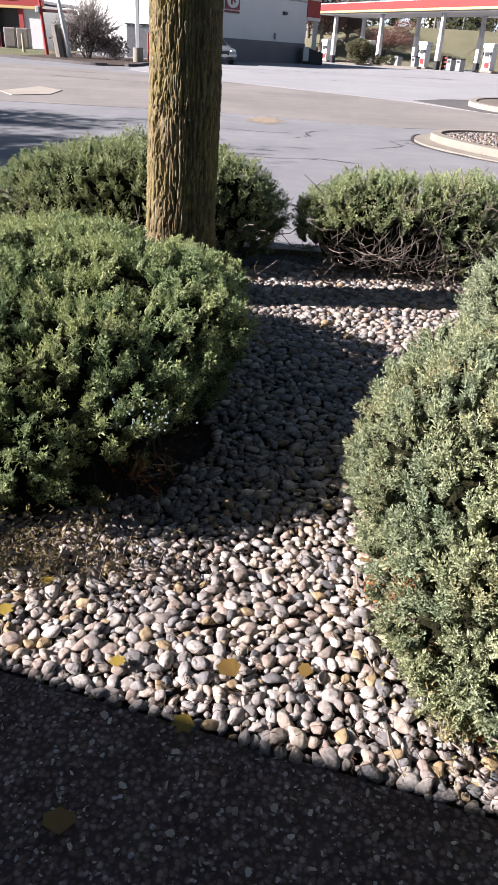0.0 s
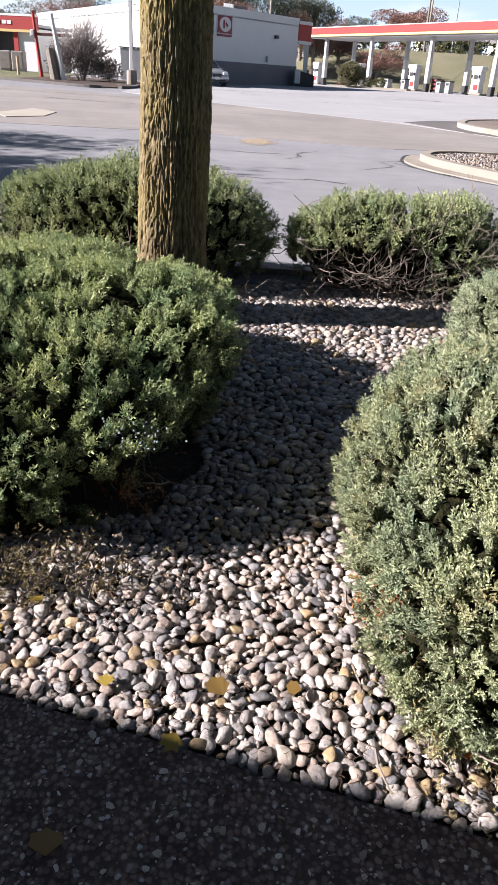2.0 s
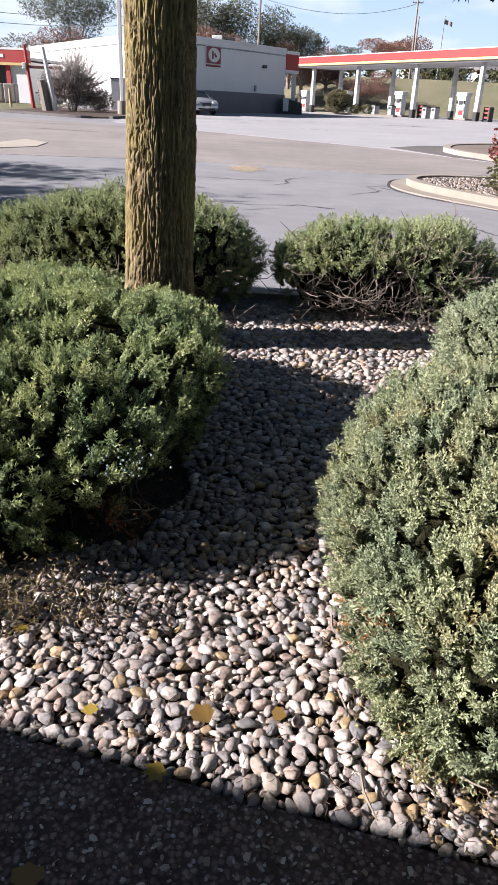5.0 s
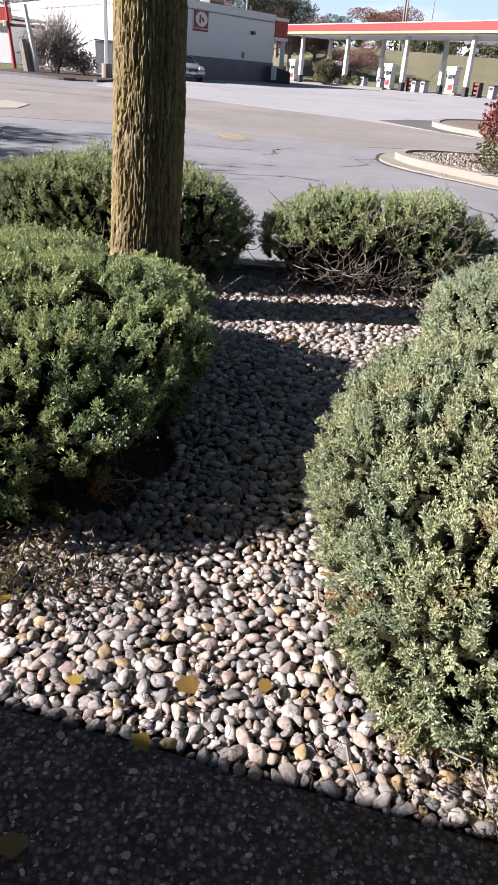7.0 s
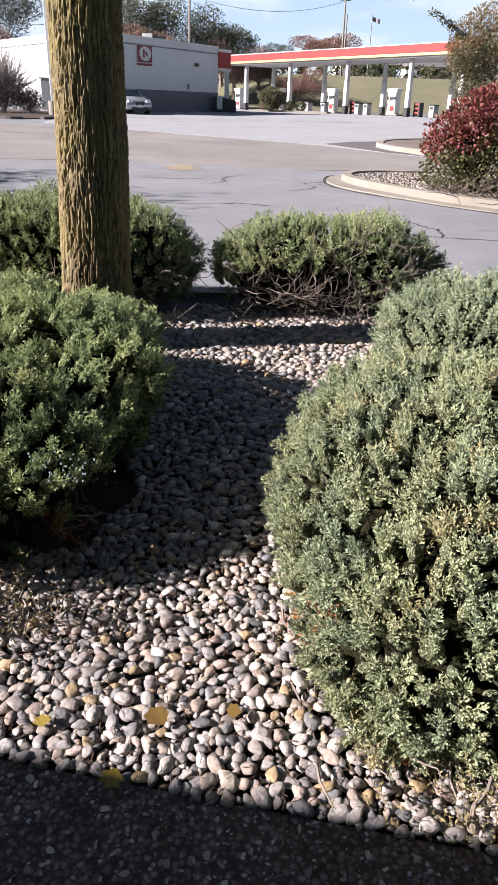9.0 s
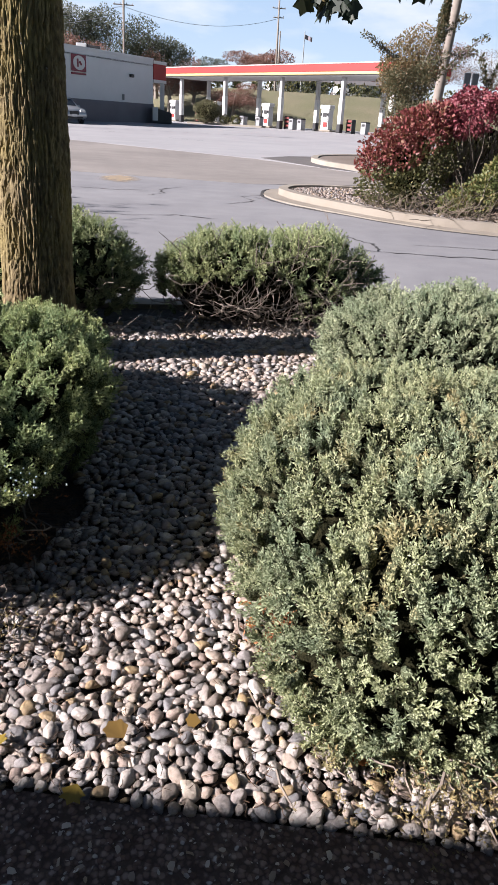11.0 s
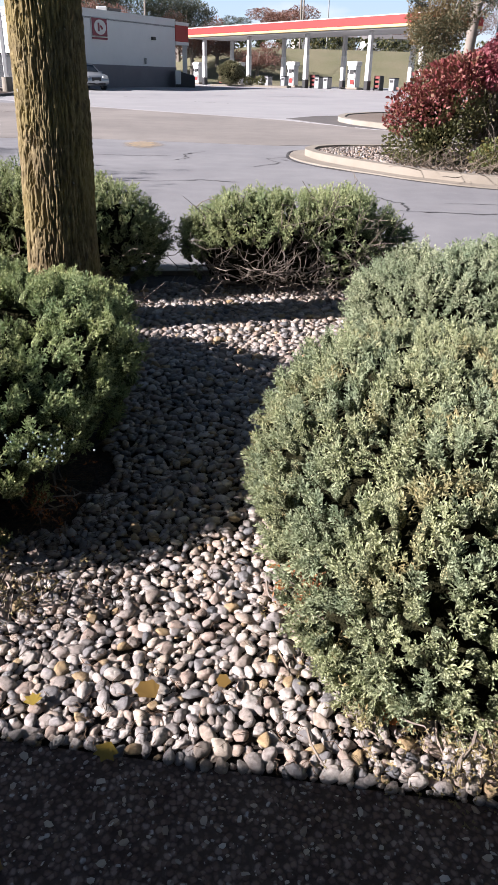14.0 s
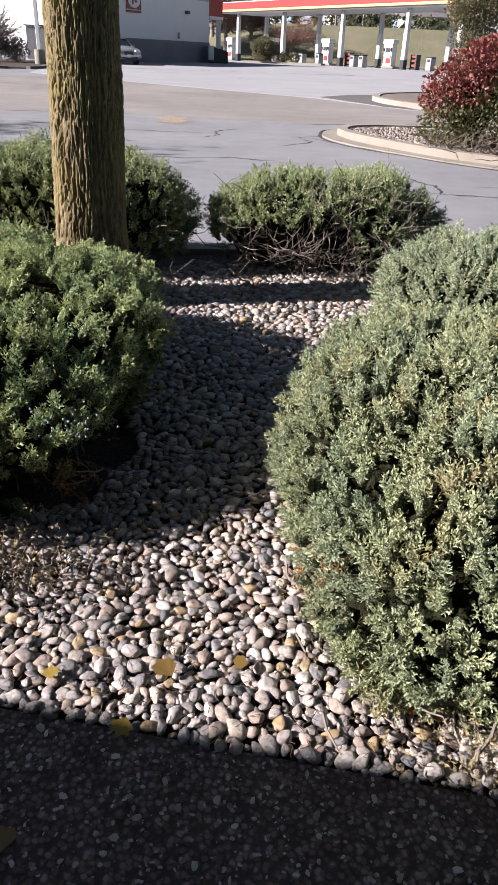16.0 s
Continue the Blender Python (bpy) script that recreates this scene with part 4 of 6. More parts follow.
CEDAR = leaf_look("cedar_leaf", [(0.0, (0.045, 0.056, 0.025)), (0.5, (0.090, 0.092, 0.043)), (0.8, (0.155, 0.112, 0.058)), (1.0, (0.17, 0.12, 0.06))])
BROWN_LEAF = leaf_look("brown_leaf", [(0.0, (0.144, 0.101, 0.047)), (0.6, (0.223, 0.148, 0.072)), (1.0, (0.137, 0.137, 0.058))])


def leafy(name, blobs, per, size, material, parent, label, seed, shape=None, up=0.4, inner=0.35):
    """Leaves spread over uneven clumps, each (x, y, z, rx, ry, rz)."""
    r, P, W = np.random.default_rng(seed), [], []
    for x, y, z, rx, ry, rz in blobs:
        d = r.normal(size=(per, 3))
        d /= np.linalg.norm(d, axis=1)[:, None]
        off = r.uniform(0, 90)
        k = np.array([1 + 0.35 * noise.noise((v[0] * 2.5 + off, v[1] * 2.5, v[2] * 2.5)) for v in d]) * (1 - inner * r.random(per) ** 2)
        P.append(np.array((x, y, z)) + d * (rx, ry, rz) * k[:, None])
        W.append(d + (0, 0, up) + r.normal(0, 0.6, d.shape))
    P, W = np.concatenate(P), np.concatenate(W)
    low = P[:, 2] > 0.02
    return stuff(name, scatter([shape or quad_leaf()], P[low], W[low], size * r.uniform(0.6, 1.35, low.sum()), r), material, label, "", parent)


# lumpy near-black blobs that paint the shade inside a shrub
def shade_blobs(parent, blobs, seed):
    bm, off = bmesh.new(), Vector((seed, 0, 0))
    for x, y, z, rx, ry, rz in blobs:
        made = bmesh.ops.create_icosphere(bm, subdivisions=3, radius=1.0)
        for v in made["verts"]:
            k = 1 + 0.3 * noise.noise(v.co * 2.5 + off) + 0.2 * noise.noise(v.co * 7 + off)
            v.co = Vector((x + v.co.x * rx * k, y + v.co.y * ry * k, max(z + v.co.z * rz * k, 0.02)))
    part("inner_thicket", bm, SHADE_CORE, parent, "near-black core of the shrub, inner shade put into its colour")


def shrub_stems(parent, n, reach, height, seed, material=TWIG, thick=0.02):
    r = np.random.default_rng(seed)
    for k in range(n):
        a = r.uniform(0, 6.28)
        q = (math.cos(a) * reach[0] * r.uniform(0.3, 0.9), math.sin(a) * reach[1] * r.uniform(0.3, 0.9), height * r.uniform(0.6, 0.95))
        part("stem", tube(bend((q[0] * 0.15, q[1] * 0.15, -0.03), q, 0.12, 7, r), np.linspace(thick, thick * 0.25, 7), 6), material, parent)


b = thing("burning_bush", (6.75, 13.9, rise(0, 13.9) - 0.02), "large burning bush with crimson autumn leaves on the island", "bush")
blobs = [(x, y, z, 0.42, 0.42, 0.26) for x, y, z in
         [(-1.1, -0.5, 1.70), (-0.6, -0.3, 1.95), (0.0, -0.5, 1.92), (0.5, -0.2, 2.05), (1.0, -0.5, 1.95), (1.5, -0.2, 2.0), (-0.3, 0.4, 2.0), (0.6, 0.5, 2.05), (1.3, 0.5, 2.1), (2.0, 0.2, 2.0),
          (-0.9, -0.8, 1.62), (0.3, -0.9, 1.70), (0.9, -0.95, 1.55), (1.4, -0.9, 1.45), (1.9, -0.5, 1.55), (1.1, -1.05, 1.25), (2.4, 0.0, 1.7)]]
leafy("foliage", blobs, 1100, 0.064, RED_LEAF, b, "crimson and pink leaves", 61, inner=0.6, up=-0.5)
leafy("inner_foliage", [(-0.1, 0.2, 1.15, 1.0, 0.6, 0.75), (-0.5, -0.2, 0.7, 0.8, 0.5, 0.6), (0.2, 0, 0.75, 0.6, 0.5, 0.6)], 1300, 0.06, OLIVE_LEAF, b, "dull green leaves in the shade", 62, inner=0.9)
shade_blobs(b, [(-0.1, 0.45, 0.95, 0.75, 0.25, 0.65)], 3)
r, L = np.random.default_rng(360), []
for k in range(260):
    p = np.array([r.uniform(-1.0, 0.7), r.uniform(-0.85, 0.1), r.uniform(0.0, 0.7)])
    L.append(tube(bend(p, p + (r.normal(0, 0.35), r.normal(-0.15, 0.2), r.uniform(0.5, 1.1)), 0.15, 6, r), [0.010, 0.009, 0.008, 0.006, 0.005, 0.003], 4))
stuff("dead_growth", join(L), TWIG, "tangled bare grey twigs", "", b)
shrub_stems(b, 16, (1.3, 0.7), 1.9, 63, thick=0.018)

b = thing("russet_shrub", (4.95, 13.7, rise(0, 13.7) + 0.08), "russet and olive shrub at the head of the island", "bush")
blobs = [(x, y, z, 0.36, 0.36, 0.28) for x, y, z in [(-0.45, -0.1, 1.0), (-0.55, -0.2, 0.75), (-0.2, -0.3, 1.25), (0.1, -0.3, 1.45), (0.35, -0.4, 1.5), (0.3, -0.5, 1.25), (-0.15, -0.45, 0.95), (0.6, -0.3, 1.55)]]
leafy("foliage", blobs, 700, 0.068, RUST_LEAF, b, "russet red leaves", 64)
leafy("lower_foliage", [(-0.45, -0.45, 0.36, 0.46, 0.4, 0.36), (0.05, -0.55, 0.40, 0.55, 0.4, 0.40), (0.40, -0.60, 0.85, 0.42, 0.3, 0.42), (0.0, 0.0, 0.9, 0.5, 0.4, 0.5)], 1300, 0.055, OLIVE_LEAF, b, "olive green foliage", 65)
shade_blobs(b, [(0.1, 0.0, 0.7, 0.42, 0.3, 0.6)], 5)
shrub_stems(b, 8, (0.7, 0.5), 1.3, 66)

b = thing("lime_shrub", (5.85, 12.25, rise(0, 12.3) + 0.08), "yellow-green shrub under the burning bush", "bush")
leafy("foliage", [(0.0, 0, 0.32, 0.42, 0.36, 0.30), (0.32, 0.1, 0.50, 0.36, 0.35, 0.28), (0.46, 0.2, 0.66, 0.26, 0.3, 0.26), (-0.28, 0.1, 0.22, 0.28, 0.28, 0.22), (0.58, 0.3, 0.85, 0.16, 0.2, 0.22)], 700, 0.055, LIME_LEAF, b, "yellow-green leaves", 67)
shrub_stems(b, 7, (0.6, 0.4), 0.8, 68, thick=0.012)

# dry stalks spilling over the kerb
r, L = np.random.default_rng(69), []
for k in range(230):
    x = r.uniform(4.3, 6.9)
    y = float(np.interp(x, [4.3, 5.1, 6.35, 7.6], [12.5, 11.75, 11.15, 10.75])) + r.uniform(0.1, 0.9)
    p = np.array([x, y, rise(x, y) + 0.10])
    q = p + (r.normal(0, 0.35), r.uniform(-0.5, 0.1), r.uniform(0.02, 0.38))
    pts = bend(p, q, 0.07, 5, r)
    pts[:, 2] = np.maximum(pts[:, 2], rise(x, y) + 0.03)
    L.append(tube(pts, [0.008, 0.007, 0.006, 0.004, 0.002], 4))
stuff("dry_stalks", join(L), plain("dry_stalk", (0.194, 0.155, 0.115), 0.9, wear=0.5, scale=12), "dry grey-brown stalks over the kerb", "litter")

b = thing("cedar_tree", (5.15, 14.6, rise(0, 14.6) + 0.06), "ragged dark green cedar rising from the shrubs", "tree")
part("trunk", mesh_of("trunk", *tube([(0, 0, -0.05), (0.03, 0, 1.0), (0.1, 0, 1.8), (0.3, 0, 2.5), (0.58, 0, 3.4)], [0.06, 0.05, 0.03, 0.015, 0.006], 8), True), WOOD_POLE, b)
blobs = [(0.0, -0.1, 1.55, 0.36, 0.34, 0.30), (0.0, 0, 1.85, 0.42, 0.4, 0.32), (0.12, 0, 2.15, 0.36, 0.36, 0.30), (-0.2, 0, 2.2, 0.24, 0.3, 0.22), (0.36, 0, 2.35, 0.24, 0.3, 0.3), (0.58, 0, 3.2, 0.10, 0.10, 0.34), (0.62, 0.0, 3.5, 0.05, 0.05, 0.25)]
leafy("crown", blobs, 1900, 0.034, CEDAR, b, "dark green feathery sprays", 71, inner=0.8)
for k, (x0, z0, x1, z1) in enumerate([(-0.3, 2.6, -0.85, 2.95), (0.6, 2.6, 1.45, 3.15), (0.7, 2.4, 1.2, 2.75), (0.5, 2.9, 1.0, 3.3)]):
    r = np.random.default_rng(72 + k)
    pts = bend((x0, 0, z0), (x1, -0.1, z1), 0.06, 6, r)
    part("branch", tube(pts, np.linspace(0.02, 0.006, 6), 5), WOOD_POLE, b)
    leafy("spray", [(*p, 0.10, 0.08, 0.07) for p in pts], 60, 0.04, CEDAR, b, "", 76 + k, inner=0.9)

b = thing("brown_tree", (5.55, 15.6, rise(0, 15.6) + 0.06), "small round tree with brown-orange leaves behind the cedar", "tree")
part("trunk", mesh_of("trunk", *tube([(0, 0, -0.05), (0.03, 0, 1.2), (0, 0, 2.5)], [0.07, 0.05, 0.02], 8), True), WOOD_POLE, b)
leafy("crown", [(-0.22, 0, 2.6, 0.45, 0.5, 0.42), (0.15, 0, 2.9, 0.45, 0.5, 0.38), (-0.35, 0, 2.35, 0.30, 0.4, 0.35), (0.36, 0, 2.6, 0.32, 0.4, 0.45), (0.0, 0, 2.25, 0.48, 0.4, 0.4)], 2200, 0.038, BROWN_LEAF, b, "brown and olive leaves", 80, inner=0.6)

b = thing("vine", (7.24, 15.5, rise(0, 15.5) + 0.06), "thin leafy shoots standing above the red bush", "bush")
for k, line in enumerate([[(0, 0, -0.05), (0.03, 0, 1.4), (0.0, 0, 2.2), (0.22, 0, 2.7), (0.42, 0, 3.12)], [(0, 0, 2.2), (-0.06, 0, 2.5), (-0.22, 0, 2.78)]]):
    part("stem", tube(line, np.linspace(0.02, 0.006, len(line)), 5), WOOD_POLE, b)
    P = np.array(line)[-3:]
    leafy("leaves", [(*(P[0] * (1 - s) + P[-1] * s), 0.05, 0.05, 0.06) for s in np.linspace(0, 1, 9)], 24, 0.055, CEDAR, b, "", 83 + k, inner=0.9)


def utility_pole(at, height, lean, radius, label, arms=()):
    p = thing("utility_pole", at, label, "pole", "utility poles")
    part("post", mesh_of("post", *tube([(0, 0, -0.3), (lean * height * 0.5, 0, height * 0.5), (lean * height, 0, height)], [radius, radius * 0.9, radius * 0.75], 10), True), WOOD_POLE, p)
    for z, w in arms:
        part("crossarm", boxes((lean * z, 0, z, w, 0.10, 0.12), bevel=0.01), WOOD_POLE, p)
        for x in np.linspace(-w * 0.45, w * 0.45, 4):
            part("insulator", rod(lean * z + x, 0, z + 0.05, z + 0.22, 0.05, 0.035, 8), GREY_METAL, p)
    return p


utility_pole((8.6, 22.0, rise(0, 22)), 9.0, 0.07, 0.14, "weathered wooden utility pole leaning beside the island")
p = thing("electric_cabinet", (8.25, 14.7, rise(0, 14.7) + 0.06), "dark brown metal cabinet with a grey lid among the shrubs", "cabinet")
part("body", boxes((0, 0, 0.42, 1.4, 0.9, 0.84), bevel=0.02), plain("brown_metal", (0.022, 0.014, 0.013), 0.6, 0.1), p)
part("lid", boxes((0, -0.02, 0.95, 1.5, 1.0, 0.20), bevel=0.05, segments=2), GREY_METAL, p, "pale grey sloping lid")
p = thing("pole_sign", (13.2, 30.0, rise(0, 30)), "pair of dark narrow sign boards on posts", "sign")
for x in (-0.17, 0.17):
    part("post", rod(x, 0, -0.1, 3.3, 0.03), GREY_METAL, p)
    part("board", boxes((x, -0.06, 3.02, 0.27, 0.06, 0.64), bevel=0.01), plain("dark_board", (0.032, 0.040, 0.050), 0.5), p)

# far mulch island with its kerb
line = [(20, 19.5), (11, 20.3), (8.3, 21.5), (6.9, 22.7), (6.2, 24.1), (6.0, 25.6), (6.6, 27.6), (8.4, 29.2), (12, 30.2), (20, 30.8)]
_, far_ring = kerb_ring("kerb_far_island", line, 0.24, 0.16, "weathered concrete kerb of a far mulch island")
sheet("far_island_bed", [tuple(p) for p in far_ring], 0.13, PALE_SOIL, "pale brown dry bed inside the kerb", "bed")
sheet("gutter_far", [(4.3, 26.6), (5.8, 23.3), (6.7, 22.2), (6.3, 24.0), (6.0, 26.0), (6.9, 28.9), (5.6, 28.2)], 0.020, PATCH, "dark patched asphalt at the island's head", "pavement")

# ---------------------------------------------------------------- filling station
Z0 = rise(0, 99) + 0.012
corner, right, left = np.array([-7.30, 51.3]), np.array([1.05, 62.5]), np.array([-23.2, 75.2])


def station_wall(name, a, b, z0, z1, thick, material, label, parent):
    a, b = np.array(a, float), np.array(b, float)
    d = (b - a) / np.linalg.norm(b - a)
    n = np.array([-d[1], d[0]])
    return part(name, prism([tuple(a), tuple(b), tuple(b + n * thick), tuple(a + n * thick)], z0, z1), material, parent, label)


shop = thing("shop_building", (0, 0, 0), "white filling station shop with a dark painted plinth", "building")
zb = rise(0, 51) - 0.1
back = right + (left - corner)
station_wall("wall", corner, right, zb, 5.34, 0.3, WALL_PAINT, "pale grey painted side wall", shop)
station_wall("wall", left, corner, zb, 5.34, 0.3, WHITE, "white sunlit wall", shop)
station_wall("wall", right, back, zb, 5.34, 0.3, WHITE, "white wall", shop)
d = (right - corner) / np.linalg.norm(right - corner)
nrm = np.array([d[1], -d[0]])
station_wall("plinth", corner + nrm * 0.06 + d * 0.02, right + nrm * 0.06, zb, 2.22, 0.10, PLINTH, "dark grey plinth", shop)
station_wall("coping", corner + nrm * 0.05, right + nrm * 0.05, 5.341, 5.46, 0.4, WALL_PAINT, "pale coping", shop)
d2 = (left - corner) / np.linalg.norm(left - corner)
n2 = np.array([-d2[1], d2[0]]) * (1 if (-d2[1]) < 0 else -1)
station_wall("coping", left + n2 * 0.05, corner + n2 * 0.05, 5.341, 5.50, 0.4, WHITE, "white coping", shop)
part("roof", prism([tuple(corner), tuple(right), tuple(back), tuple(left)], 4.9, 5.0), GREY_METAL, shop)


def on_wall(s, z, out=0.04):
    p = corner + d * s + nrm * out
    return (*p, z)


face_turn = math.degrees(math.atan2(d[1], d[0]))
s0 = 5.20
sign = thing("wall_sign", on_wall(s0, 4.43, 0.02), "dark red square sign with a white disc on the wall", "sign", turn=face_turn)
part("panel", boxes((0, -0.05, 0, 1.50, 0.10, 1.04), bevel=0.02), SIGN_RED, sign)
part("frame", boxes((0, -0.03, 0, 1.58, 0.06, 1.12), bevel=0.02), WHITE, sign)
bm = bmesh.new()
bmesh.ops.create_cone(bm, segments=48, radius1=0.44, radius2=0.44, depth=0.03, matrix=Matrix.Translation((0, -0.115, 0.0)) @ Matrix.Diagonal((1.35, 1, 1, 1)) @ Matrix.Rotation(radians(90), 4, "X"), cap_ends=True)
disc = part("disc", bm, WHITE, sign, "white round emblem")
part("emblem_bar", boxes((-0.16, -0.135, 0.0, 0.17, 0.02, 0.50), bevel=0.004), SIGN_RED, disc)
bm = boxes((0.12, -0.135, 0.0, 0.30, 0.02, 0.16))
bmesh.ops.rotate(bm, verts=bm.verts, cent=(0.1, 0, 0.0), matrix=Matrix.Rotation(radians(45), 3, "Y"))
part("emblem_wedge", bm, SIGN_RED, disc)
part("lower_bar", boxes((0, -0.05, -0.66, 1.50, 0.08, 0.12), bevel=0.01), SIGN_RED, sign)
p = thing("wall_lamp", on_wall(11.1, 4.05, 0.01), "small dark floodlight on the shop wall", "lamp", turn=face_turn)
part("housing", boxes((0, -0.11, 0, 0.38, 0.2, 0.22), bevel=0.04, segments=2), DARK, p)
p = thing("wall_box", on_wall(10.1, 2.55, 0.01), "small grey meter box on the shop wall", "box", turn=face_turn)
part("housing", boxes((0, -0.06, 0, 0.16, 0.12, 0.40), bevel=0.02), GREY_METAL, p)
p = thing("roof_unit", (-4.1, 58.5, 5.0), "white rooftop air unit with a dark side", "air conditioner")
part("cabinet", boxes((0, 0, 0.42, 0.7, 0.9, 0.84), bevel=0.03), WHITE, p)
part("coil", boxes((0.85, 0.1, 0.38, 0.95, 0.9, 0.72), bevel=0.03), DARK, p)
p = thing("entrance_fascia", (0, 0, 0), "red fascia over the shop entrance", "fascia")
end_a, end_b = right + d * 0.05 + nrm * 0.02, right + d * 1.75 + nrm * 0.02
for name_, z0, z1, mat_, out in (("fascia", 4.0, 5.1, RED, 0.0), ("trim", 5.104, 5.32, WHITE, 0.05), ("trim", 3.78, 3.996, WHITE, 0.05)):
    station_wall(name_, end_a + nrm * out, end_b + nrm * out, z0, z1, 0.5, mat_, "", p)
part("post", boxes((*(right + d * 1.6 - nrm * 0.25), (Z0 + 3.77) / 2, 0.35, 0.35, 3.77 - Z0), bevel=0.02), WHITE, p)
p = thing("dumpster", (1.75, 61.7, Z0), "dark waste container with a white notice beside the shop", "container")
bm = boxes((0, 0, 0.58, 1.5, 1.1, 1.16), bevel=0.05)
for v in bm.verts:
    if v.co.z > 0.9 and v.co.x > 0.3:
        v.co.z -= 0.35
part("body", bm, DARK, p)
part("notice", boxes((-0.55, -0.57, 0.68, 0.42, 0.02, 0.95), bevel=0.004), WHITE, p)

# canopy
axis = np.array([0.512, -0.859])
side = np.array([0.859, 0.512])
A0 = np.array([2.8, 90.0])
LEN, WIDE = 35.0, 6.0
can = thing("station_canopy", (*(A0 + axis * LEN / 2), Z0), "long flat filling station canopy with a red fascia", "canopy", turn=math.degrees(math.atan2(axis[1], axis[0])))
H = 5.34 - Z0
part("soffit", boxes((0, WIDE / 2, H + 0.08, LEN - 0.2, WIDE - 0.2, 0.12), bevel=0.02), SOFFIT, can, "pale panelled underside")
part("fascia", boxes((0, 0, H + 0.66, LEN, 0.14, 0.62), bevel=0.02), RED, can, "red fascia band")
part("stripe", boxes((0, -0.02, H + 0.24, LEN, 0.14, 0.21), bevel=0.02), YELLOW, can, "cream yellow stripe")
part("fascia", boxes((LEN / 2 - 0.07, WIDE / 2, H + 0.66, 0.14, WIDE - 0.16, 0.62), bevel=0.02), RED, can)
part("stripe", boxes((LEN / 2 - 0.05, WIDE / 2, H + 0.24, 0.14, WIDE - 0.16, 0.21), bevel=0.02), YELLOW, can)
part("fascia", boxes((-LEN / 2 + 0.07, WIDE / 2, H + 0.66, 0.14, WIDE - 0.16, 0.62), bevel=0.02), RED, can)
part("fascia", boxes((0, WIDE - 0.07, H + 0.5, LEN, 0.14, 0.95), bevel=0.02), RED, can)
part("cap", boxes((0, WIDE / 2, H + 1.0, LEN + 0.06, WIDE + 0.16, 0.07), bevel=0.01), WHITE, can)
s_front, s_back = (2.2, 10.4, 19.4, 27.6, 33.4), (1.7, 11.05, 20.2, 28.8)
for row, (ss, off) in enumerate(((s_front, 0.9), (s_back, 5.0))):
    for s in ss:
        x = s - LEN / 2
        column = part("column", boxes((x, off, H / 2, 0.36, 0.36, H), bevel=0.03), SOFFIT, can)
        part("sleeve", boxes((x, off, 1.75, 0.42, 0.42, 2.1), bevel=0.04), WHITE, column, "white column sleeve")
        part("foot", boxes((x, off, 0.36, 0.46, 0.46, 0.72), bevel=0.04), DARK, column, "dark column foot")


def along(s, off, z=0.0):
    p = A0 + axis * s + side * off
    return (p[0], p[1], Z0 + z)


can_turn = math.degrees(math.atan2(axis[1], axis[0]))
pump = thing("fuel_pump", along(-2.4, 3.0), "white fuel pump with a dark display under the canopy", "fuel pump", "fuel pumps", turn=can_turn)
part("plinth", boxes((0, 0, 0.09, 2.2, 1.2, 0.18), bevel=0.05), KERB, pump)
pump_body = part("cabinet", boxes((0, 0, 1.05, 1.05, 0.62, 1.75), bevel=0.05, segments=2), WHITE, pump)
part("header", boxes((0, 0, 2.12, 1.30, 0.72, 0.36), bevel=0.08, segments=2), WHITE, pump)
part("display", boxes((0, -0.32, 1.45, 0.55, 0.03, 0.35), bevel=0.01), DARK, pump_body, "dark display")
part("emblem", boxes((0.1, -0.32, 0.62, 0.5, 0.03, 0.42), bevel=0.01), RED, pump_body, "red emblem")
for x in (-0.45, 0.45):
    part("hose", tube([(x, -0.34, 1.5), (x * 1.25, -0.46, 0.9), (x * 1.15, -0.44, 0.4), (x, -0.36, 0.95)], 0.025, 6), DARK, pump)
    part("nozzle", boxes((x, -0.37, 1.5, 0.08, 0.14, 0.26), bevel=0.02), DARK, pump)
for s, off in ((5.9, 3.0), (15.0, 3.0), (23.75, 3.0)):
    copy_thing(pump, pose(*along(s, off), 0, 0, can_turn))
bin_ = thing("waste_bin", along(12.5, 1.0), "grey waste bin with a dark opening under the canopy", "bin", "waste bins", turn=can_turn)
bin_body = part("body", boxes((0, 0, 0.46, 0.58, 0.58, 0.92), bevel=0.05, segments=2), GREY_METAL, bin_)
part("lid", boxes((0, 0, 0.96, 0.62, 0.62, 0.10), bevel=0.04), DARK, bin_)
part("opening", boxes((0, -0.30, 0.74, 0.34, 0.03, 0.18), bevel=0.01), DARK, bin_body)
for s in (13.6, 16.2, 21.2, 22.4, 30.6):
    copy_thing(bin_, pose(*along(s, 1.0), 0, 0, can_turn))
DULL_RED = plain("dull_red", (0.173, 0.032, 0.029), 0.6, wear=0.2)
rack = thing("merchandise_rack", along(19.9, 1.6), "low dull red merchandise rack beside the pumps", "rack", "racks", turn=can_turn)
part("frame", boxes((0, 0, 0.06, 0.7, 0.55, 0.12), (-0.32, 0, 0.6, 0.06, 0.5, 1.1), (0.32, 0, 0.6, 0.06, 0.5, 1.1), bevel=0.01), DARK, rack)
for z in (0.4, 0.85, 1.25):
    part("shelf", boxes((0, 0, z * 0.8, 0.56, 0.46, 0.2), bevel=0.03), DULL_RED, rack)
for s in (28.3, 4.6):
    copy_thing(rack, pose(*along(s, 1.6), 0, 0, can_turn))
k = tagged(part("island_kerb", prism([(4.6, 76.5), (11.6, 73.0), (12.2, 74.2), (5.2, 78.0)], Z0 - 0.02, Z0 + 0.16), KERB, None), "pale kerbed island before the canopy", "kerb", kind="structure")
b = thing("round_shrub", (6.55, 75.6, Z0 + 0.15), "clipped round dull green shrub before the pumps", "bush")
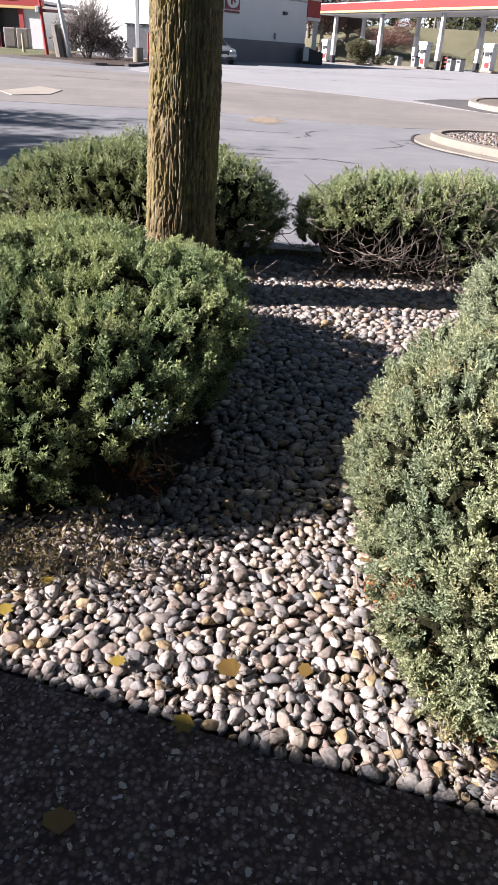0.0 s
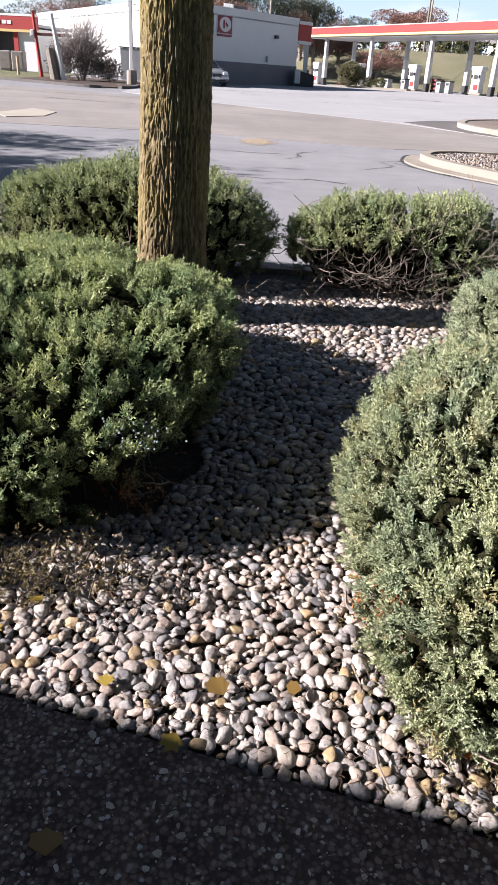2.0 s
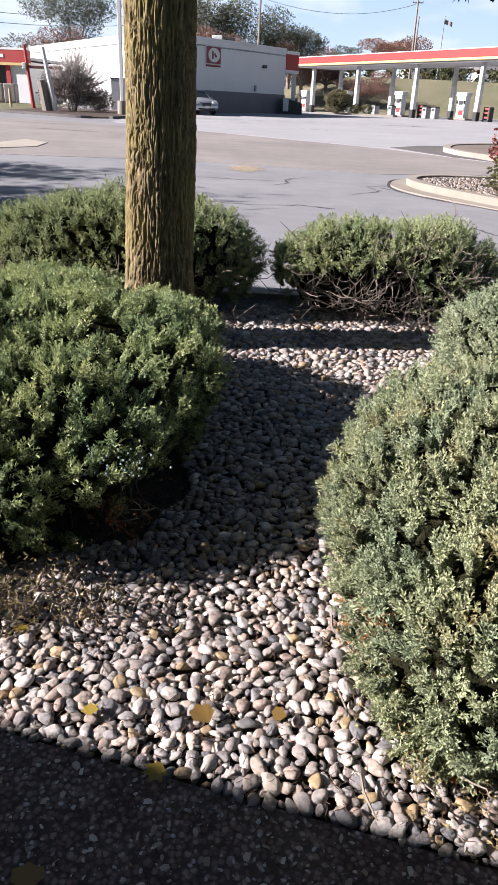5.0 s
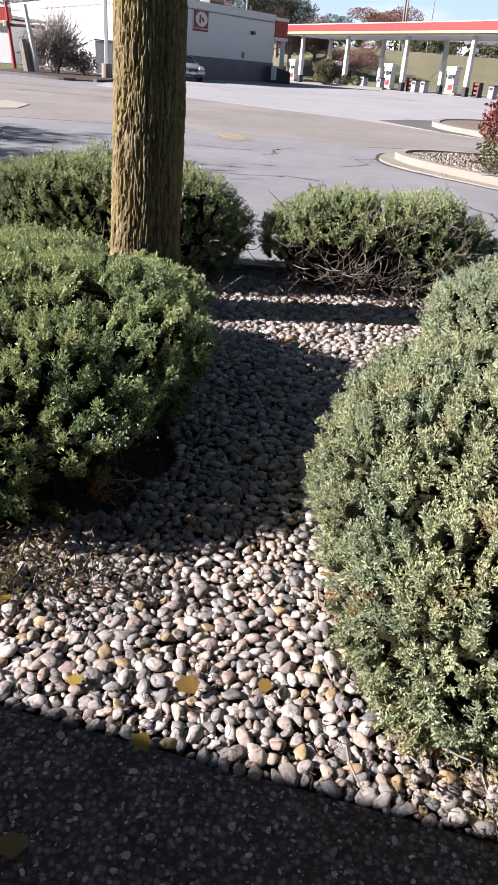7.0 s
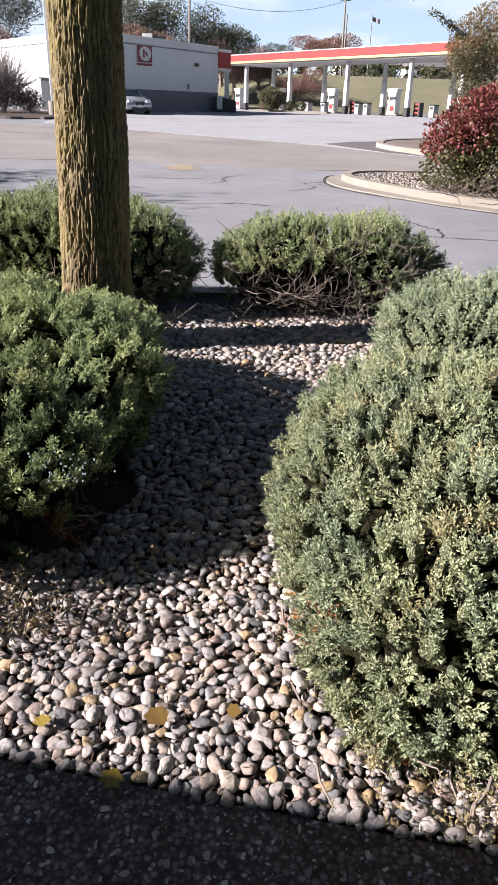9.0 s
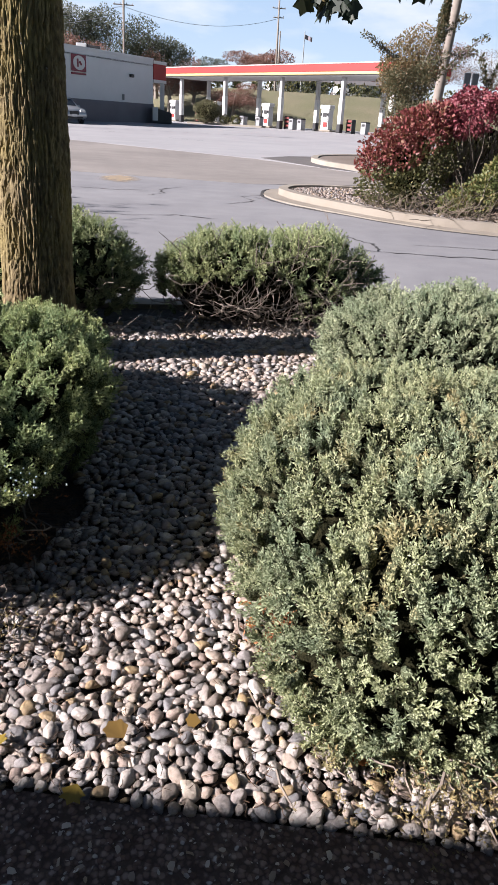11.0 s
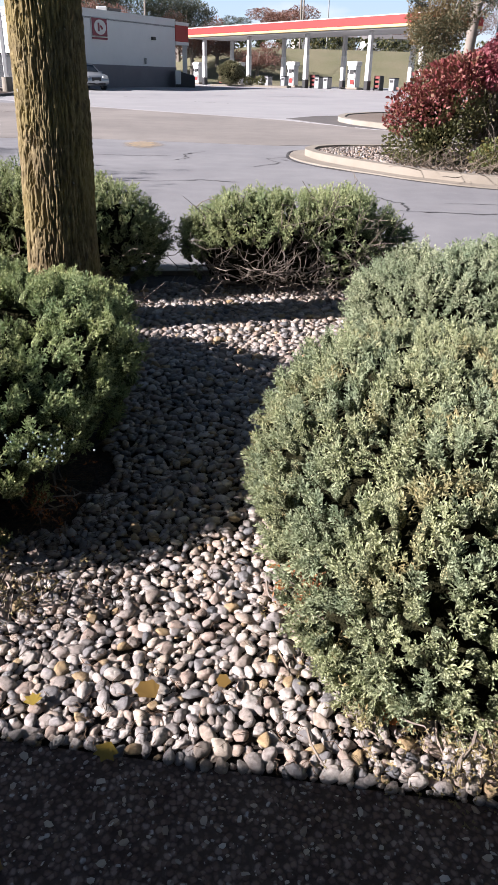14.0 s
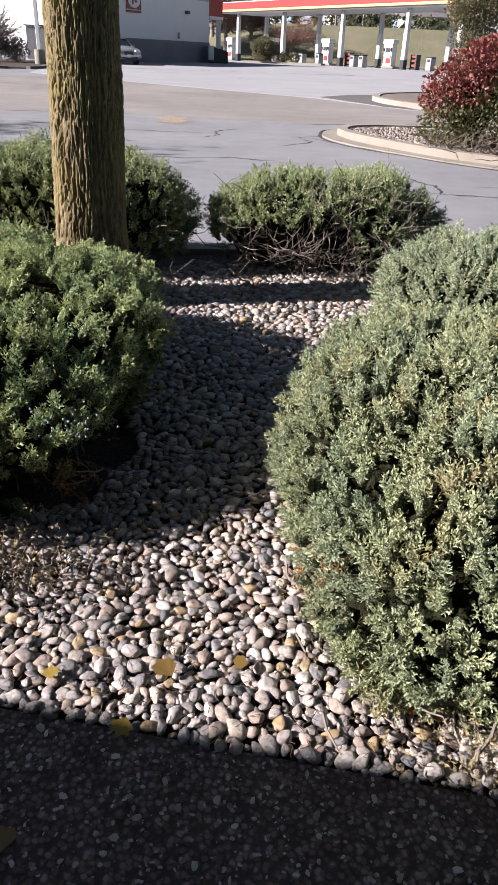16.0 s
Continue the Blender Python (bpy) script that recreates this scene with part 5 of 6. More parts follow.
shade_blobs(b, [(0, 0, 1.0, 1.0, 0.8, 0.8)], 8)
leafy("foliage", [(0, 0, 1.05, 1.25, 1.0, 1.0)], 9000, 0.10, leaf_look("clipped_leaf", [(0.0, (0.108, 0.108, 0.054)), (1.0, (0.194, 0.180, 0.101))]), b, "dense dull green leaves", 90)
shrub_stems(b, 4, (0.6, 0.5), 1.3, 91, thick=0.03)
b = thing("low_shrub", (8.2, 74.9, Z0 + 0.15), "small dark shrub on the kerbed island", "bush")
leafy("foliage", [(0, 0, 0.38, 0.5, 0.4, 0.36), (1.1, -0.3, 0.40, 0.45, 0.4, 0.38)], 500, 0.13, OLIVE_LEAF, b, "dull green leaves", 92)
shrub_stems(b, 3, (0.3, 0.3), 0.5, 93)

# car in front of the shop
SILVER = plain("silver_car_paint", (0.374, 0.396, 0.418), 0.28, 0.55, wear=0.05)
GLASS = plain("tinted_glass", (0.014, 0.018, 0.022), 0.08, 0.0, wear=0.1, bump=0.0)
car = thing("car", (-5.15, 52.0, rise(0, 52.0) + 0.012), "silver hatchback car parked beside the shop wall", "car", turn=-62)
prof = [(-2.15, 0.35), (-2.2, 0.75), (-2.05, 1.05), (-1.2, 1.42), (-0.3, 1.50), (0.35, 1.42), (1.15, 0.98), (1.85, 0.86), (2.18, 0.66), (2.22, 0.35), (1.75, 0.24), (-1.75, 0.24)]
bm = bmesh.new()
rings = []
for y, inset in ((-0.86, 0.0), (-0.84, 0.0), (-0.62, 0.09), (0, 0.11), (0.62, 0.09), (0.84, 0.0), (0.86, 0.0)):
    w = abs(y)
    row = []
    for x, z in prof:
        zz = z if z < 0.9 else (z if w < 0.7 else 0.9 + (z - 0.9) * 0.12)
        xx = x * (1.0 if w < 0.7 else 0.965) * (1.012 if w < 0.1 else 1)
        row.append(bm.verts.new((xx, y, zz)))
    rings.append(row)
for p0, p1 in zip(rings, rings[1:]):
    for i in range(len(prof)):
        j = (i + 1) % len(prof)
        bm.faces.new((p0[i], p0[j], p1[j], p1[i]))
bm.faces.new(rings[0][::-1])
bm.faces.new(rings[-1])
bmesh.ops.recalc_face_normals(bm, faces=bm.faces)
body = smooth(part("body", bm, SILVER, car))
part("windscreen", prism([(0.42, -0.56), (1.08, -0.64), (1.08, 0.64), (0.42, 0.56)], lambda x, y: 1.42 - (x - 0.35) * 0.55 - 0.02, lambda x, y: 1.42 - (x - 0.35) * 0.55 + 0.015), GLASS, car)
for y in (-0.75, 0.75):
    bm = bmesh.new()
    vs = [bm.verts.new((x, y * s, z)) for x, z, s in ((-1.5, 0.93, 1.10), (0.85, 0.93, 1.10), (0.25, 1.36, 0.87), (-1.0, 1.36, 0.87))]
    bm.faces.new(vs)
    bmesh.ops.solidify(bm, geom=bm.faces[:], thickness=0.02)
    part("side_window", bm, GLASS, car)
for x in (-1.35, 1.38):
    for y in (-0.80, 0.80):
        bm = bmesh.new()
        bmesh.ops.create_cone(bm, segments=24, radius1=0.32, radius2=0.32, depth=0.2, cap_ends=True, matrix=Matrix.Translation((x, y, 0.31)) @ Matrix.Rotation(radians(90), 4, "X"))
        w = part("wheel", bm, DARK, car, "black tyre")
        bm = bmesh.new()
        bmesh.ops.create_cone(bm, segments=16, radius1=0.2, radius2=0.2, depth=0.215, cap_ends=True, matrix=Matrix.Translation((x, y, 0.31)) @ Matrix.Rotation(radians(90), 4, "X"))
        part("rim", bm, GREY_METAL, w)
for y in (-0.62, 0.62):
    part("headlight", boxes((2.08, y, 0.72, 0.22, 0.34, 0.16), bevel=0.05, segments=2), WHITE, car)
part("grille", boxes((2.17, 0, 0.60, 0.12, 0.62, 0.22), bevel=0.03), DARK, car)
part("bumper_slot", boxes((2.19, 0, 0.36, 0.1, 1.2, 0.10), bevel=0.03), DARK, car)
part("number_plate", boxes((2.235, 0, 0.47, 0.02, 0.32, 0.14), bevel=0.004), WHITE, car)
for y in (-0.93, 0.93):
    part("door_mirror", boxes((0.75, y, 1.0, 0.14, 0.2, 0.13), bevel=0.04), SILVER, car)

# ---------------------------------------------------------------- left of the shop
kl = [(-40, 47.5), (-24, 45.0), (-15.5, 42.6), (-9.8, 38.9), (-9.1, 39.2)]
kerb_ring("kerb_left", kl, 0.25, 0.13, "dark-stained concrete kerb beside the grass", PATCH)
kerb_ring("kerb_left_end", [(-8.2, 39.6), (-7.7, 40.6), (-7.9, 42.5), (-7.2, 46)], 0.25, 0.13, "concrete kerb end before the shop", PATCH)
sheet("verge", [(-40, 47.6), (-24, 45.2), (-15.5, 42.8), (-14.5, 44), (-15, 58), (-40, 58)], 0.045, GRASS, "strip of dry green grass", "grass")
sheet("mulch_bed", [(-15.4, 42.8), (-9.8, 39.1), (-8.1, 39.8), (-7.8, 42.5), (-7.4, 46.5), (-8.4, 50), (-14.6, 52)], 0.055, MULCH, "mulched bed under the bare bush", "bed")
lamp = thing("lamp_post", (-8.55, 44.6, rise(0, 44.6) + 0.05), "tall white lamp post on a concrete base", "lamp post")
part("base", rod(0, 0, -0.1, 0.72, 0.30, 0.28, 20), KERB, lamp, "round concrete base")
part("post", boxes((0, 0, 4.9, 0.20, 0.20, 8.4), bevel=0.02), WHITE, lamp)
part("arm", boxes((0.45, 0, 6.1, 0.7, 0.08, 0.10), bevel=0.01), WHITE, lamp)
part("head", boxes((0.5, 0, 8.95, 0.9, 0.4, 0.16), bevel=0.04), WHITE, lamp)
b = thing("bare_bush", (-11.9, 46.6, rise(0, 46.6) + 0.05), "large half-bare grey-brown bush in the mulch", "bush")
shrub_stems(b, 12, (1.6, 0.9), 2.6, 94, plain("grey_stem", (0.144, 0.119, 0.108), 0.9, wear=0.3), 0.03)
leafy("foliage", [(-0.9, -0.2, 1.0, 1.2, 0.8, 0.95), (0.9, -0.2, 0.8, 1.2, 0.8, 0.75), (0.1, 0, 1.3, 1.3, 0.8, 0.8), (1.7, -0.2, 0.6, 0.7, 0.6, 0.55)], 1700, 0.10, leaf_look("dull_leaf", [(0.0, (0.094, 0.072, 0.068)), (1.0, (0.180, 0.144, 0.133))]), b, "sparse dull leaves", 95, inner=0.9)
L, r = [], np.random.default_rng(96)
for k in range(420):
    a = r.uniform(0.25, 2.7)
    p = np.array([math.cos(a) * 0.5 + r.normal(0, 0.3), r.normal(0, 0.3), 0.9 + math.sin(a) * 0.5])
    q = np.array([0.25 + math.cos(a) * r.uniform(0.8, 2.2), r.normal(0, 0.6), 1.3 + math.sin(a) * r.uniform(0.8, 2.3)])
    L.append(tube(bend(p, q, 0.3, 6, r), [0.022, 0.02, 0.017, 0.014, 0.011, 0.006], 3))
stuff("dead_growth", join(L), plain("pale_stem", (0.324, 0.288, 0.266), 0.9, wear=0.3), "pale bare twigs", "", b)
p = thing("leaning_post", (-12.65, 45.3, rise(0, 45.3) + 0.05), "pale leaning post in front of the bare bush", "post")
part("post", tube([(0, 0, -0.1), (-0.28, 0, 1.7), (-0.52, 0, 3.3)], [0.13, 0.12, 0.11], 10), WHITE, p)
part("weathered_foot", tube([(-0.5, 0.1, -0.1), (-0.75, 0.1, 1.6)], [0.32, 0.26], 8), WOOD_POLE, p, "grey weathered stump")
p = thing("red_post", (-15.0, 48.2, rise(0, 48.2) + 0.05), "red painted post with a dark arm", "post")
part("post", tube([(0.15, 0, -0.1), (0.0, 0, 1.8), (-0.12, 0, 3.5)], [0.12, 0.10, 0.09], 10), RED, p)
part("arm", boxes((1.1, 0, 2.3, 2.1, 0.12, 0.16), bevel=0.02), plain("dark_red_arm", (0.094, 0.029, 0.029), 0.6), p)
part("box", boxes((-0.2, -0.14, 2.35, 0.22, 0.18, 0.34), bevel=0.03), WHITE, p)
annex = thing("annex_building", (0, 0, 0), "low annex with a red fascia and white wall", "building")
fx = lambda x, out=0.0: 60.0 - 0.155 * (x + 18.7) - out
part("wall", prism([(-20.3, fx(-20.3)), (-18.75, fx(-18.75)), (-17.8, 66), (-20.0, 66.4)], Z0 - 0.1, 3.7), WHITE, annex)
part("wall", prism([(-22.9, fx(-22.9)), (-22.35, fx(-22.35)), (-22.0, 66), (-22.6, 66)], Z0 - 0.1, 3.7), WHITE, annex)
# dark panel set back in the doorway, painting the shade of the opening
part("door", prism([(-22.35, fx(-22.35) + 0.4), (-20.3, fx(-20.3) + 0.4), (-20.3, fx(-20.3) + 0.6), (-22.35, fx(-22.35) + 0.6)], Z0 - 0.1, 3.5), DARK, annex, "dark panel standing for the shade in the open doorway")
part("fascia", prism([(-23.3, fx(-23.3, 0.3)), (-18.6, fx(-18.6, 0.3)), (-18.5, fx(-18.5) + 0.2), (-23.2, fx(-23.2) + 0.2)], 3.6, 4.45), RED, annex, "red fascia")
part("trim", prism([(-23.32, fx(-23.3, 0.32)), (-18.58, fx(-18.6, 0.32)), (-18.5, fx(-18.5) + 0.2), (-23.2, fx(-23.2) + 0.2)], 4.455, 4.60), WHITE, annex)
part("trim", prism([(-23.32, fx(-23.3, 0.32)), (-18.58, fx(-18.6, 0.32)), (-18.5, fx(-18.5) + 0.2), (-23.2, fx(-23.2) + 0.2)], 3.42, 3.595), YELLOW, annex)
for x in (-21.75, -21.25, -20.85):
    part("lettering_bar", prism([(x, fx(x, 0.33)), (x + 0.34, fx(x + 0.34, 0.33)), (x + 0.34, fx(x + 0.34, 0.29)), (x, fx(x, 0.29))], 3.92, 4.16), WHITE, annex, "white bar of faded lettering")
for x in (-22.6, -20.5):
    part("pilaster", prism([(x, fx(x, 0.12)), (x + 0.36, fx(x + 0.36, 0.12)), (x + 0.36, fx(x + 0.36) + 0.1), (x, fx(x) + 0.1)], Z0 - 0.1, 3.41), RED, annex, "red pilaster")
part("roof", prism([(-23.2, fx(-23.2)), (-18.6, fx(-18.6)), (-17.6, 66.3), (-22.5, 66.8)], 3.8, 4.0), GREY_METAL, annex)
p = thing("fence", (-26.5, 63.0, Z0 - 0.07), "low brown-grey fence beside the annex", "fence")
for k in range(14):
    part("board", boxes((-4.0 + k * 0.52, 0, 1.05, 0.50, 0.06, 2.1), bevel=0.01), WOOD_POLE, p)
part("rail", boxes((-0.6, 0.08, 1.6, 7.2, 0.06, 0.1), bevel=0.01), WOOD_POLE, p)
p = thing("red_bollard", (-8.02, 45.0, rise(0, 45) + 0.05), "red painted bollard beside the lamp post", "bollard")
part("post", rod(0, 0, -0.1, 1.45, 0.09, 0.085, 14), RED, p)
chair = thing("red_chair", (-24.2, 61.3, Z0), "red plastic garden chair before the fence", "chair", "red chairs")
part("seat", boxes((0, 0, 0.42, 0.5, 0.5, 0.05), bevel=0.02), RED, chair)
part("backrest", boxes((0, 0.24, 0.78, 0.5, 0.05, 0.66), bevel=0.02), RED, chair)
for x in (-0.2, 0.2):
    for y in (-0.2, 0.2):
        part("leg", boxes((x, y, 0.2, 0.05, 0.05, 0.42)), RED, chair)
copy_thing(chair, pose(-23.5, 61.0, Z0, 0, 0, 20))
CABINET = plain("weathered_cabinet", (0.259, 0.230, 0.209), 0.7, wear=0.25)
cab = thing("utility_cabinet", (-20.3, 57.6, rise(0, 57.6) + 0.04), "brown-grey utility cabinet on the grass", "cabinet", "utility cabinets")
part("body", boxes((0, 0, 0.65, 0.85, 0.8, 1.3), bevel=0.04), CABINET, cab)
part("door", boxes((0, -0.41, 0.68, 0.72, 0.03, 1.1), bevel=0.01), CABINET, cab)
copy_thing(cab, pose(-19.3, 57.4, rise(0, 57.4) + 0.04))
p = thing("bollard", (-16.9, 50.0, rise(0, 50) + 0.04), "short pale yellow bollard on the grass", "bollard")
part("post", rod(0, 0, -0.1, 1.05, 0.10, 0.095, 12), plain("tan_paint", (0.360, 0.288, 0.194), 0.7), p)
p = thing("side_gate", (-9.8, 53.2, rise(0, 53) + 0.02), "grey enclosure beside the shop wall", "enclosure")
part("panel", boxes((-0.3, 0, 0.95, 1.7, 0.12, 1.9), bevel=0.02), GREY_METAL, p)
part("cap", boxes((-0.3, 0, 1.94, 1.8, 0.2, 0.07), bevel=0.01), DARK, p)

# ---------------------------------------------------------------- hill, houses and woods behind
nx, ny = 70, 14
V, xs, ys = [], np.linspace(-60, 140, nx), np.linspace(96, 190, ny)
for y in ys:
    for x in xs:
        s = min(max((y - 98) / 22, 0), 1)
        s = s * s * (3 - 2 * s)
        e = 5.0 * min(max((x + 10) / 22, 0), 1)
        V.append((x, y, Z0 - 0.06 + e * s + 0.25 * noise.noise((x * 0.06, y * 0.06, 0)) * s + max(0, (y - 125)) * 0.03))
a = (np.arange(ny - 1)[:, None] * nx + np.arange(nx - 1)).ravel()
T = np.concatenate([np.stack([a, a + 1, a + nx + 1], 1), np.stack([a, a + nx + 1, a + nx], 1)])
tagged(part("hillside", mesh_of("hillside", V, T, True), grass_look("hill_grass", (0.126, 0.124, 0.063), (0.169, 0.148, 0.090), (0.097, 0.097, 0.047)), None), "sloping dry green lawn behind the station", "hillside", kind="structure")


def hill(x, y):
    s = min(max((y - 98) / 22, 0), 1)
    return Z0 - 0.06 + 5.0 * min(max((x + 10) / 22, 0), 1) * s * s * (3 - 2 * s) + max(0, (y - 125)) * 0.03


def house(at, size, label, seed):
    r = np.random.default_rng(seed)
    h = thing("house", (*at, hill(*at) - 0.2), label, "house", "houses on the hill")
    w, dd, ht = size
    part("wall", boxes((0, 0, ht / 2, w, dd, ht), bevel=0.02), WHITE, h)
    bm = bmesh.new()
    pts = [(-w / 2 - 0.4, -dd / 2 - 0.4, ht), (w / 2 + 0.4, -dd / 2 - 0.4, ht), (w / 2 + 0.4, dd / 2 + 0.4, ht), (-w / 2 - 0.4, dd / 2 + 0.4, ht), (-w / 2 - 0.4, 0, ht + 0.8), (w / 2 + 0.4, 0, ht + 0.8)]
    vs = [bm.verts.new(p) for p in pts]
    for f in ((0, 1, 5, 4), (2, 3, 4, 5), (1, 2, 5), (3, 0, 4), (3, 2, 1, 0)):
        bm.faces.new([vs[i] for i in f])
    part("roof", bm, plain("roof_shingle", (0.115, 0.108, 0.108), 0.9), h)
    for x in np.arange(-w / 2 + 1.4, w / 2 - 0.8, 2.6):
        part("window", boxes((x, -dd / 2 - 0.01, ht * 0.6, 1.0, 0.08, 0.9), bevel=0.02), GLASS, h)


house((25.5, 126), (9, 7, 1.9), "white house with a grey roof on the hill", 1)
house((37, 128), (8, 7, 1.9), "white house with a grey roof on the hill", 2)


def far_tree(at, height, spread_, material, label, seed, leaf=0.5, per=900, bare=False, base=None):
    r = np.random.default_rng(seed)
    z = hill(*at) if base is None else base
    t = thing("tree", (*at, z - 0.3), label, "tree", "trees behind the station")
    part("trunk", tube(bend((0, 0, 0), (r.normal(0, 0.3), 0, height * 0.72), 0.3, 6, r), np.linspace(0.32, 0.08, 6), 8), WOOD_POLE, t)
    blobs = []
    for k in range(9):
        a = k * 2.4
        rr = spread_ * r.uniform(0.25, 0.62)
        q = np.array([math.cos(a) * rr, math.sin(a) * rr * 0.7, height * r.uniform(0.42, 0.9)])
        part("limb", tube(bend((0, 0, height * 0.3), q, 0.3, 5, r), np.linspace(0.14, 0.03, 5), 5), WOOD_POLE, t)
        blobs.append((*q, spread_ * r.uniform(0.28, 0.45), spread_ * 0.35, height * r.uniform(0.10, 0.17)))
    leafy("crown", blobs, int(per / 1.7), leaf * 0.38, material, t, "", seed + 1, inner=0.9 if bare else 0.6)


# far leaf colours are lightened, with the distance haze mixed into them
GREEN_FAR = leaf_look("far_green", [(0.0, (0.040, 0.050, 0.029)), (0.7, (0.072, 0.083, 0.047)), (1.0, (0.115, 0.108, 0.065))])
BLUE_FAR = leaf_look("far_grey_green", [(0.0, (0.094, 0.115, 0.108)), (1.0, (0.173, 0.187, 0.166))])
RED_FAR = leaf_look("far_russet", [(0.0, (0.158, 0.072, 0.061)), (0.6, (0.230, 0.115, 0.090)), (1.0, (0.187, 0.122, 0.079))])
BARE_FAR = leaf_look("far_bare", [(0.0, (0.173, 0.144, 0.144)), (1.0, (0.259, 0.216, 0.202))])
g, rd = "broad green tree behind the shop", "russet autumn tree behind the station"
far_tree((-8.4, 104), 14.0, 5.8, GREEN_FAR, g, 301, 0.55, 2600, base=Z0)
far_tree((-2.0, 108), 14.0, 6.0, GREEN_FAR, g, 302, 0.55, 2400, base=Z0)
far_tree((3.2, 112), 9.5, 5.5, GREEN_FAR, g, 303, 0.5, 1500)
far_tree((-13.0, 96), 9.2, 5.0, RED_FAR, rd, 304, 0.45, 1300, base=Z0)
far_tree((-6.5, 97), 8.6, 4.5, RED_FAR, rd, 305, 0.45, 1200, base=Z0)
far_tree((3.8, 104), 7.2, 4.0, RED_FAR, rd, 306, 0.4, 1300, base=Z0 + 1)
far_tree((7.5, 110), 4.6, 3.6, RED_FAR, rd, 307, 0.4, 1200)
far_tree((12.3, 104), 4.6, 4.6, RED_FAR, rd, 308, 0.35, 1500)
far_tree((20.3, 134), 7.0, 6.5, RED_FAR, rd, 309, 0.5, 2600)
far_tree((6.4, 121), 5.6, 4.2, RED_FAR, rd, 323, 0.45, 1700)
far_tree((10.9, 122), 4.6, 4.0, BLUE_FAR, "grey-green tree on the hill", 324, 0.45, 1500)
far_tree((2.4, 119), 6.6, 4.2, RED_FAR, rd, 325, 0.45, 1700)
far_tree((15.2, 124), 3.9, 3.6, GREEN_FAR, "small dark green tree on the hill", 326, 0.45, 1200)
far_tree((11.5, 140), 3.6, 6.0, BARE_FAR, "half-bare grey tree on the hill", 310, 0.5, 900)
far_tree((20.5, 140), 5.0, 5.0, BARE_FAR, "half-bare grey tree on the hill", 311, 0.5, 800)
far_tree((6.0, 140), 6.0, 5.5, BARE_FAR, "half-bare grey tree on the hill", 312, 0.5, 900)
far_tree((-28.2, 112), 15.0, 7.0, BLUE_FAR, "large grey-green tree behind the shop", 313, 0.6, 2600, base=Z0)
far_tree((-35.5, 118), 8.0, 5.0, BLUE_FAR, "grey-green tree beyond the annex", 314, 0.6, 1000, base=Z0)
far_tree((-42, 118), 8.2, 6.5, BLUE_FAR, "grey-green tree beyond the annex", 315, 0.6, 1600, base=Z0)
far_tree((-52, 118), 8.0, 7.0, BLUE_FAR, "grey-green tree beyond the annex", 316, 0.6, 1600, base=Z0)
far_tree((-27, 100), 8.6, 5.0, RED_FAR, rd, 317, 0.45, 1200, base=Z0)
far_tree((-39, 100), 9.5, 4.5, leaf_look("far_orange", [(0.0, (0.245, 0.101, 0.022)), (1.0, (0.346, 0.173, 0.043))]), "orange autumn tree beyond the annex", 322, 0.45, 1200, base=Z0)
far_tree((36, 150), 6.0, 7.0, RED_FAR, rd, 318, 0.5, 1300)
far_tree((46, 150), 6.0, 7.0, RED_FAR, rd, 319, 0.5, 1300)
far_tree((56, 140), 10.0, 8.0, RED_FAR, rd, 320, 0.5, 1300)
far_tree((66, 140), 10.0, 8.0, BARE_FAR, "half-bare grey tree on the hill", 321, 0.5, 1300)
L = []
r = np.random.default_rng(330)
blobs = [(x, 150 + r.normal(0, 4), 3.6 + r.uniform(0, 1.8), 6, 3, 2.2) for x in np.linspace(-120, 130, 60)]
woods = leafy("far_woods", blobs, 200, 0.8, BARE_FAR, None, "distant leafless woods on the skyline", 331)
tagged(woods, "distant half-bare woods along the skyline", "woods", kind="stuff")
for x0, x1, y, z, n in ((8, 50, 122, 1.0, 16),):
    blobs = [(x, y + r.normal(0, 1), hill(x, y) + 0.6, 2.0, 1.2, 1.0) for x in np.linspace(x0, x1, n)]
    tagged(leafy("hedge", blobs, 200, 0.4, OLIVE_LEAF, None, "dark hedge", 332), "dark hedge at the top of the lawn", "hedge", kind="stuff")

utility_pole((-1.95, 98, Z0), 13.0, 0.01, 0.17, "wooden utility pole behind the shop", ((12.2, 2.4), (9.6, 1.2)))
utility_pole((20.8, 120, hill(20.8, 120)), 12.0, -0.01, 0.16, "wooden utility pole on the hill", ((11.0, 2.0), (9.8, 1.6)))
utility_pole((21.8, 124, hill(21.8, 124)), 8.5, 0.0, 0.14, "wooden utility pole on the hill", ())
p = thing("flagpole", (24.9, 120, hill(24.9, 120)), "tall flagpole with a small dull flag", "flagpole")
part("pole", rod(0, 0, -0.2, 8.3, 0.10, 0.06, 10), GREY_METAL, p)
bm = bmesh.new()
bmesh.ops.create_grid(bm, x_segments=10, y_segments=4, size=0.5, matrix=Matrix.Translation((0.65, 0, 7.6)) @ Matrix.Rotation(radians(90), 4, "X") @ Matrix.Diagonal((1.1, 0.6, 1, 1)))
for v in bm.verts:
    v.co.y += 0.15 * math.sin(v.co.x * 5)
    v.co.z -= (v.co.x - 0.1) * 0.35
bmesh.ops.solidify(bm, geom=bm.faces[:], thickness=0.02)
part("flag", bm, plain("dull_flag", (0.245, 0.216, 0.245), 0.8), p)
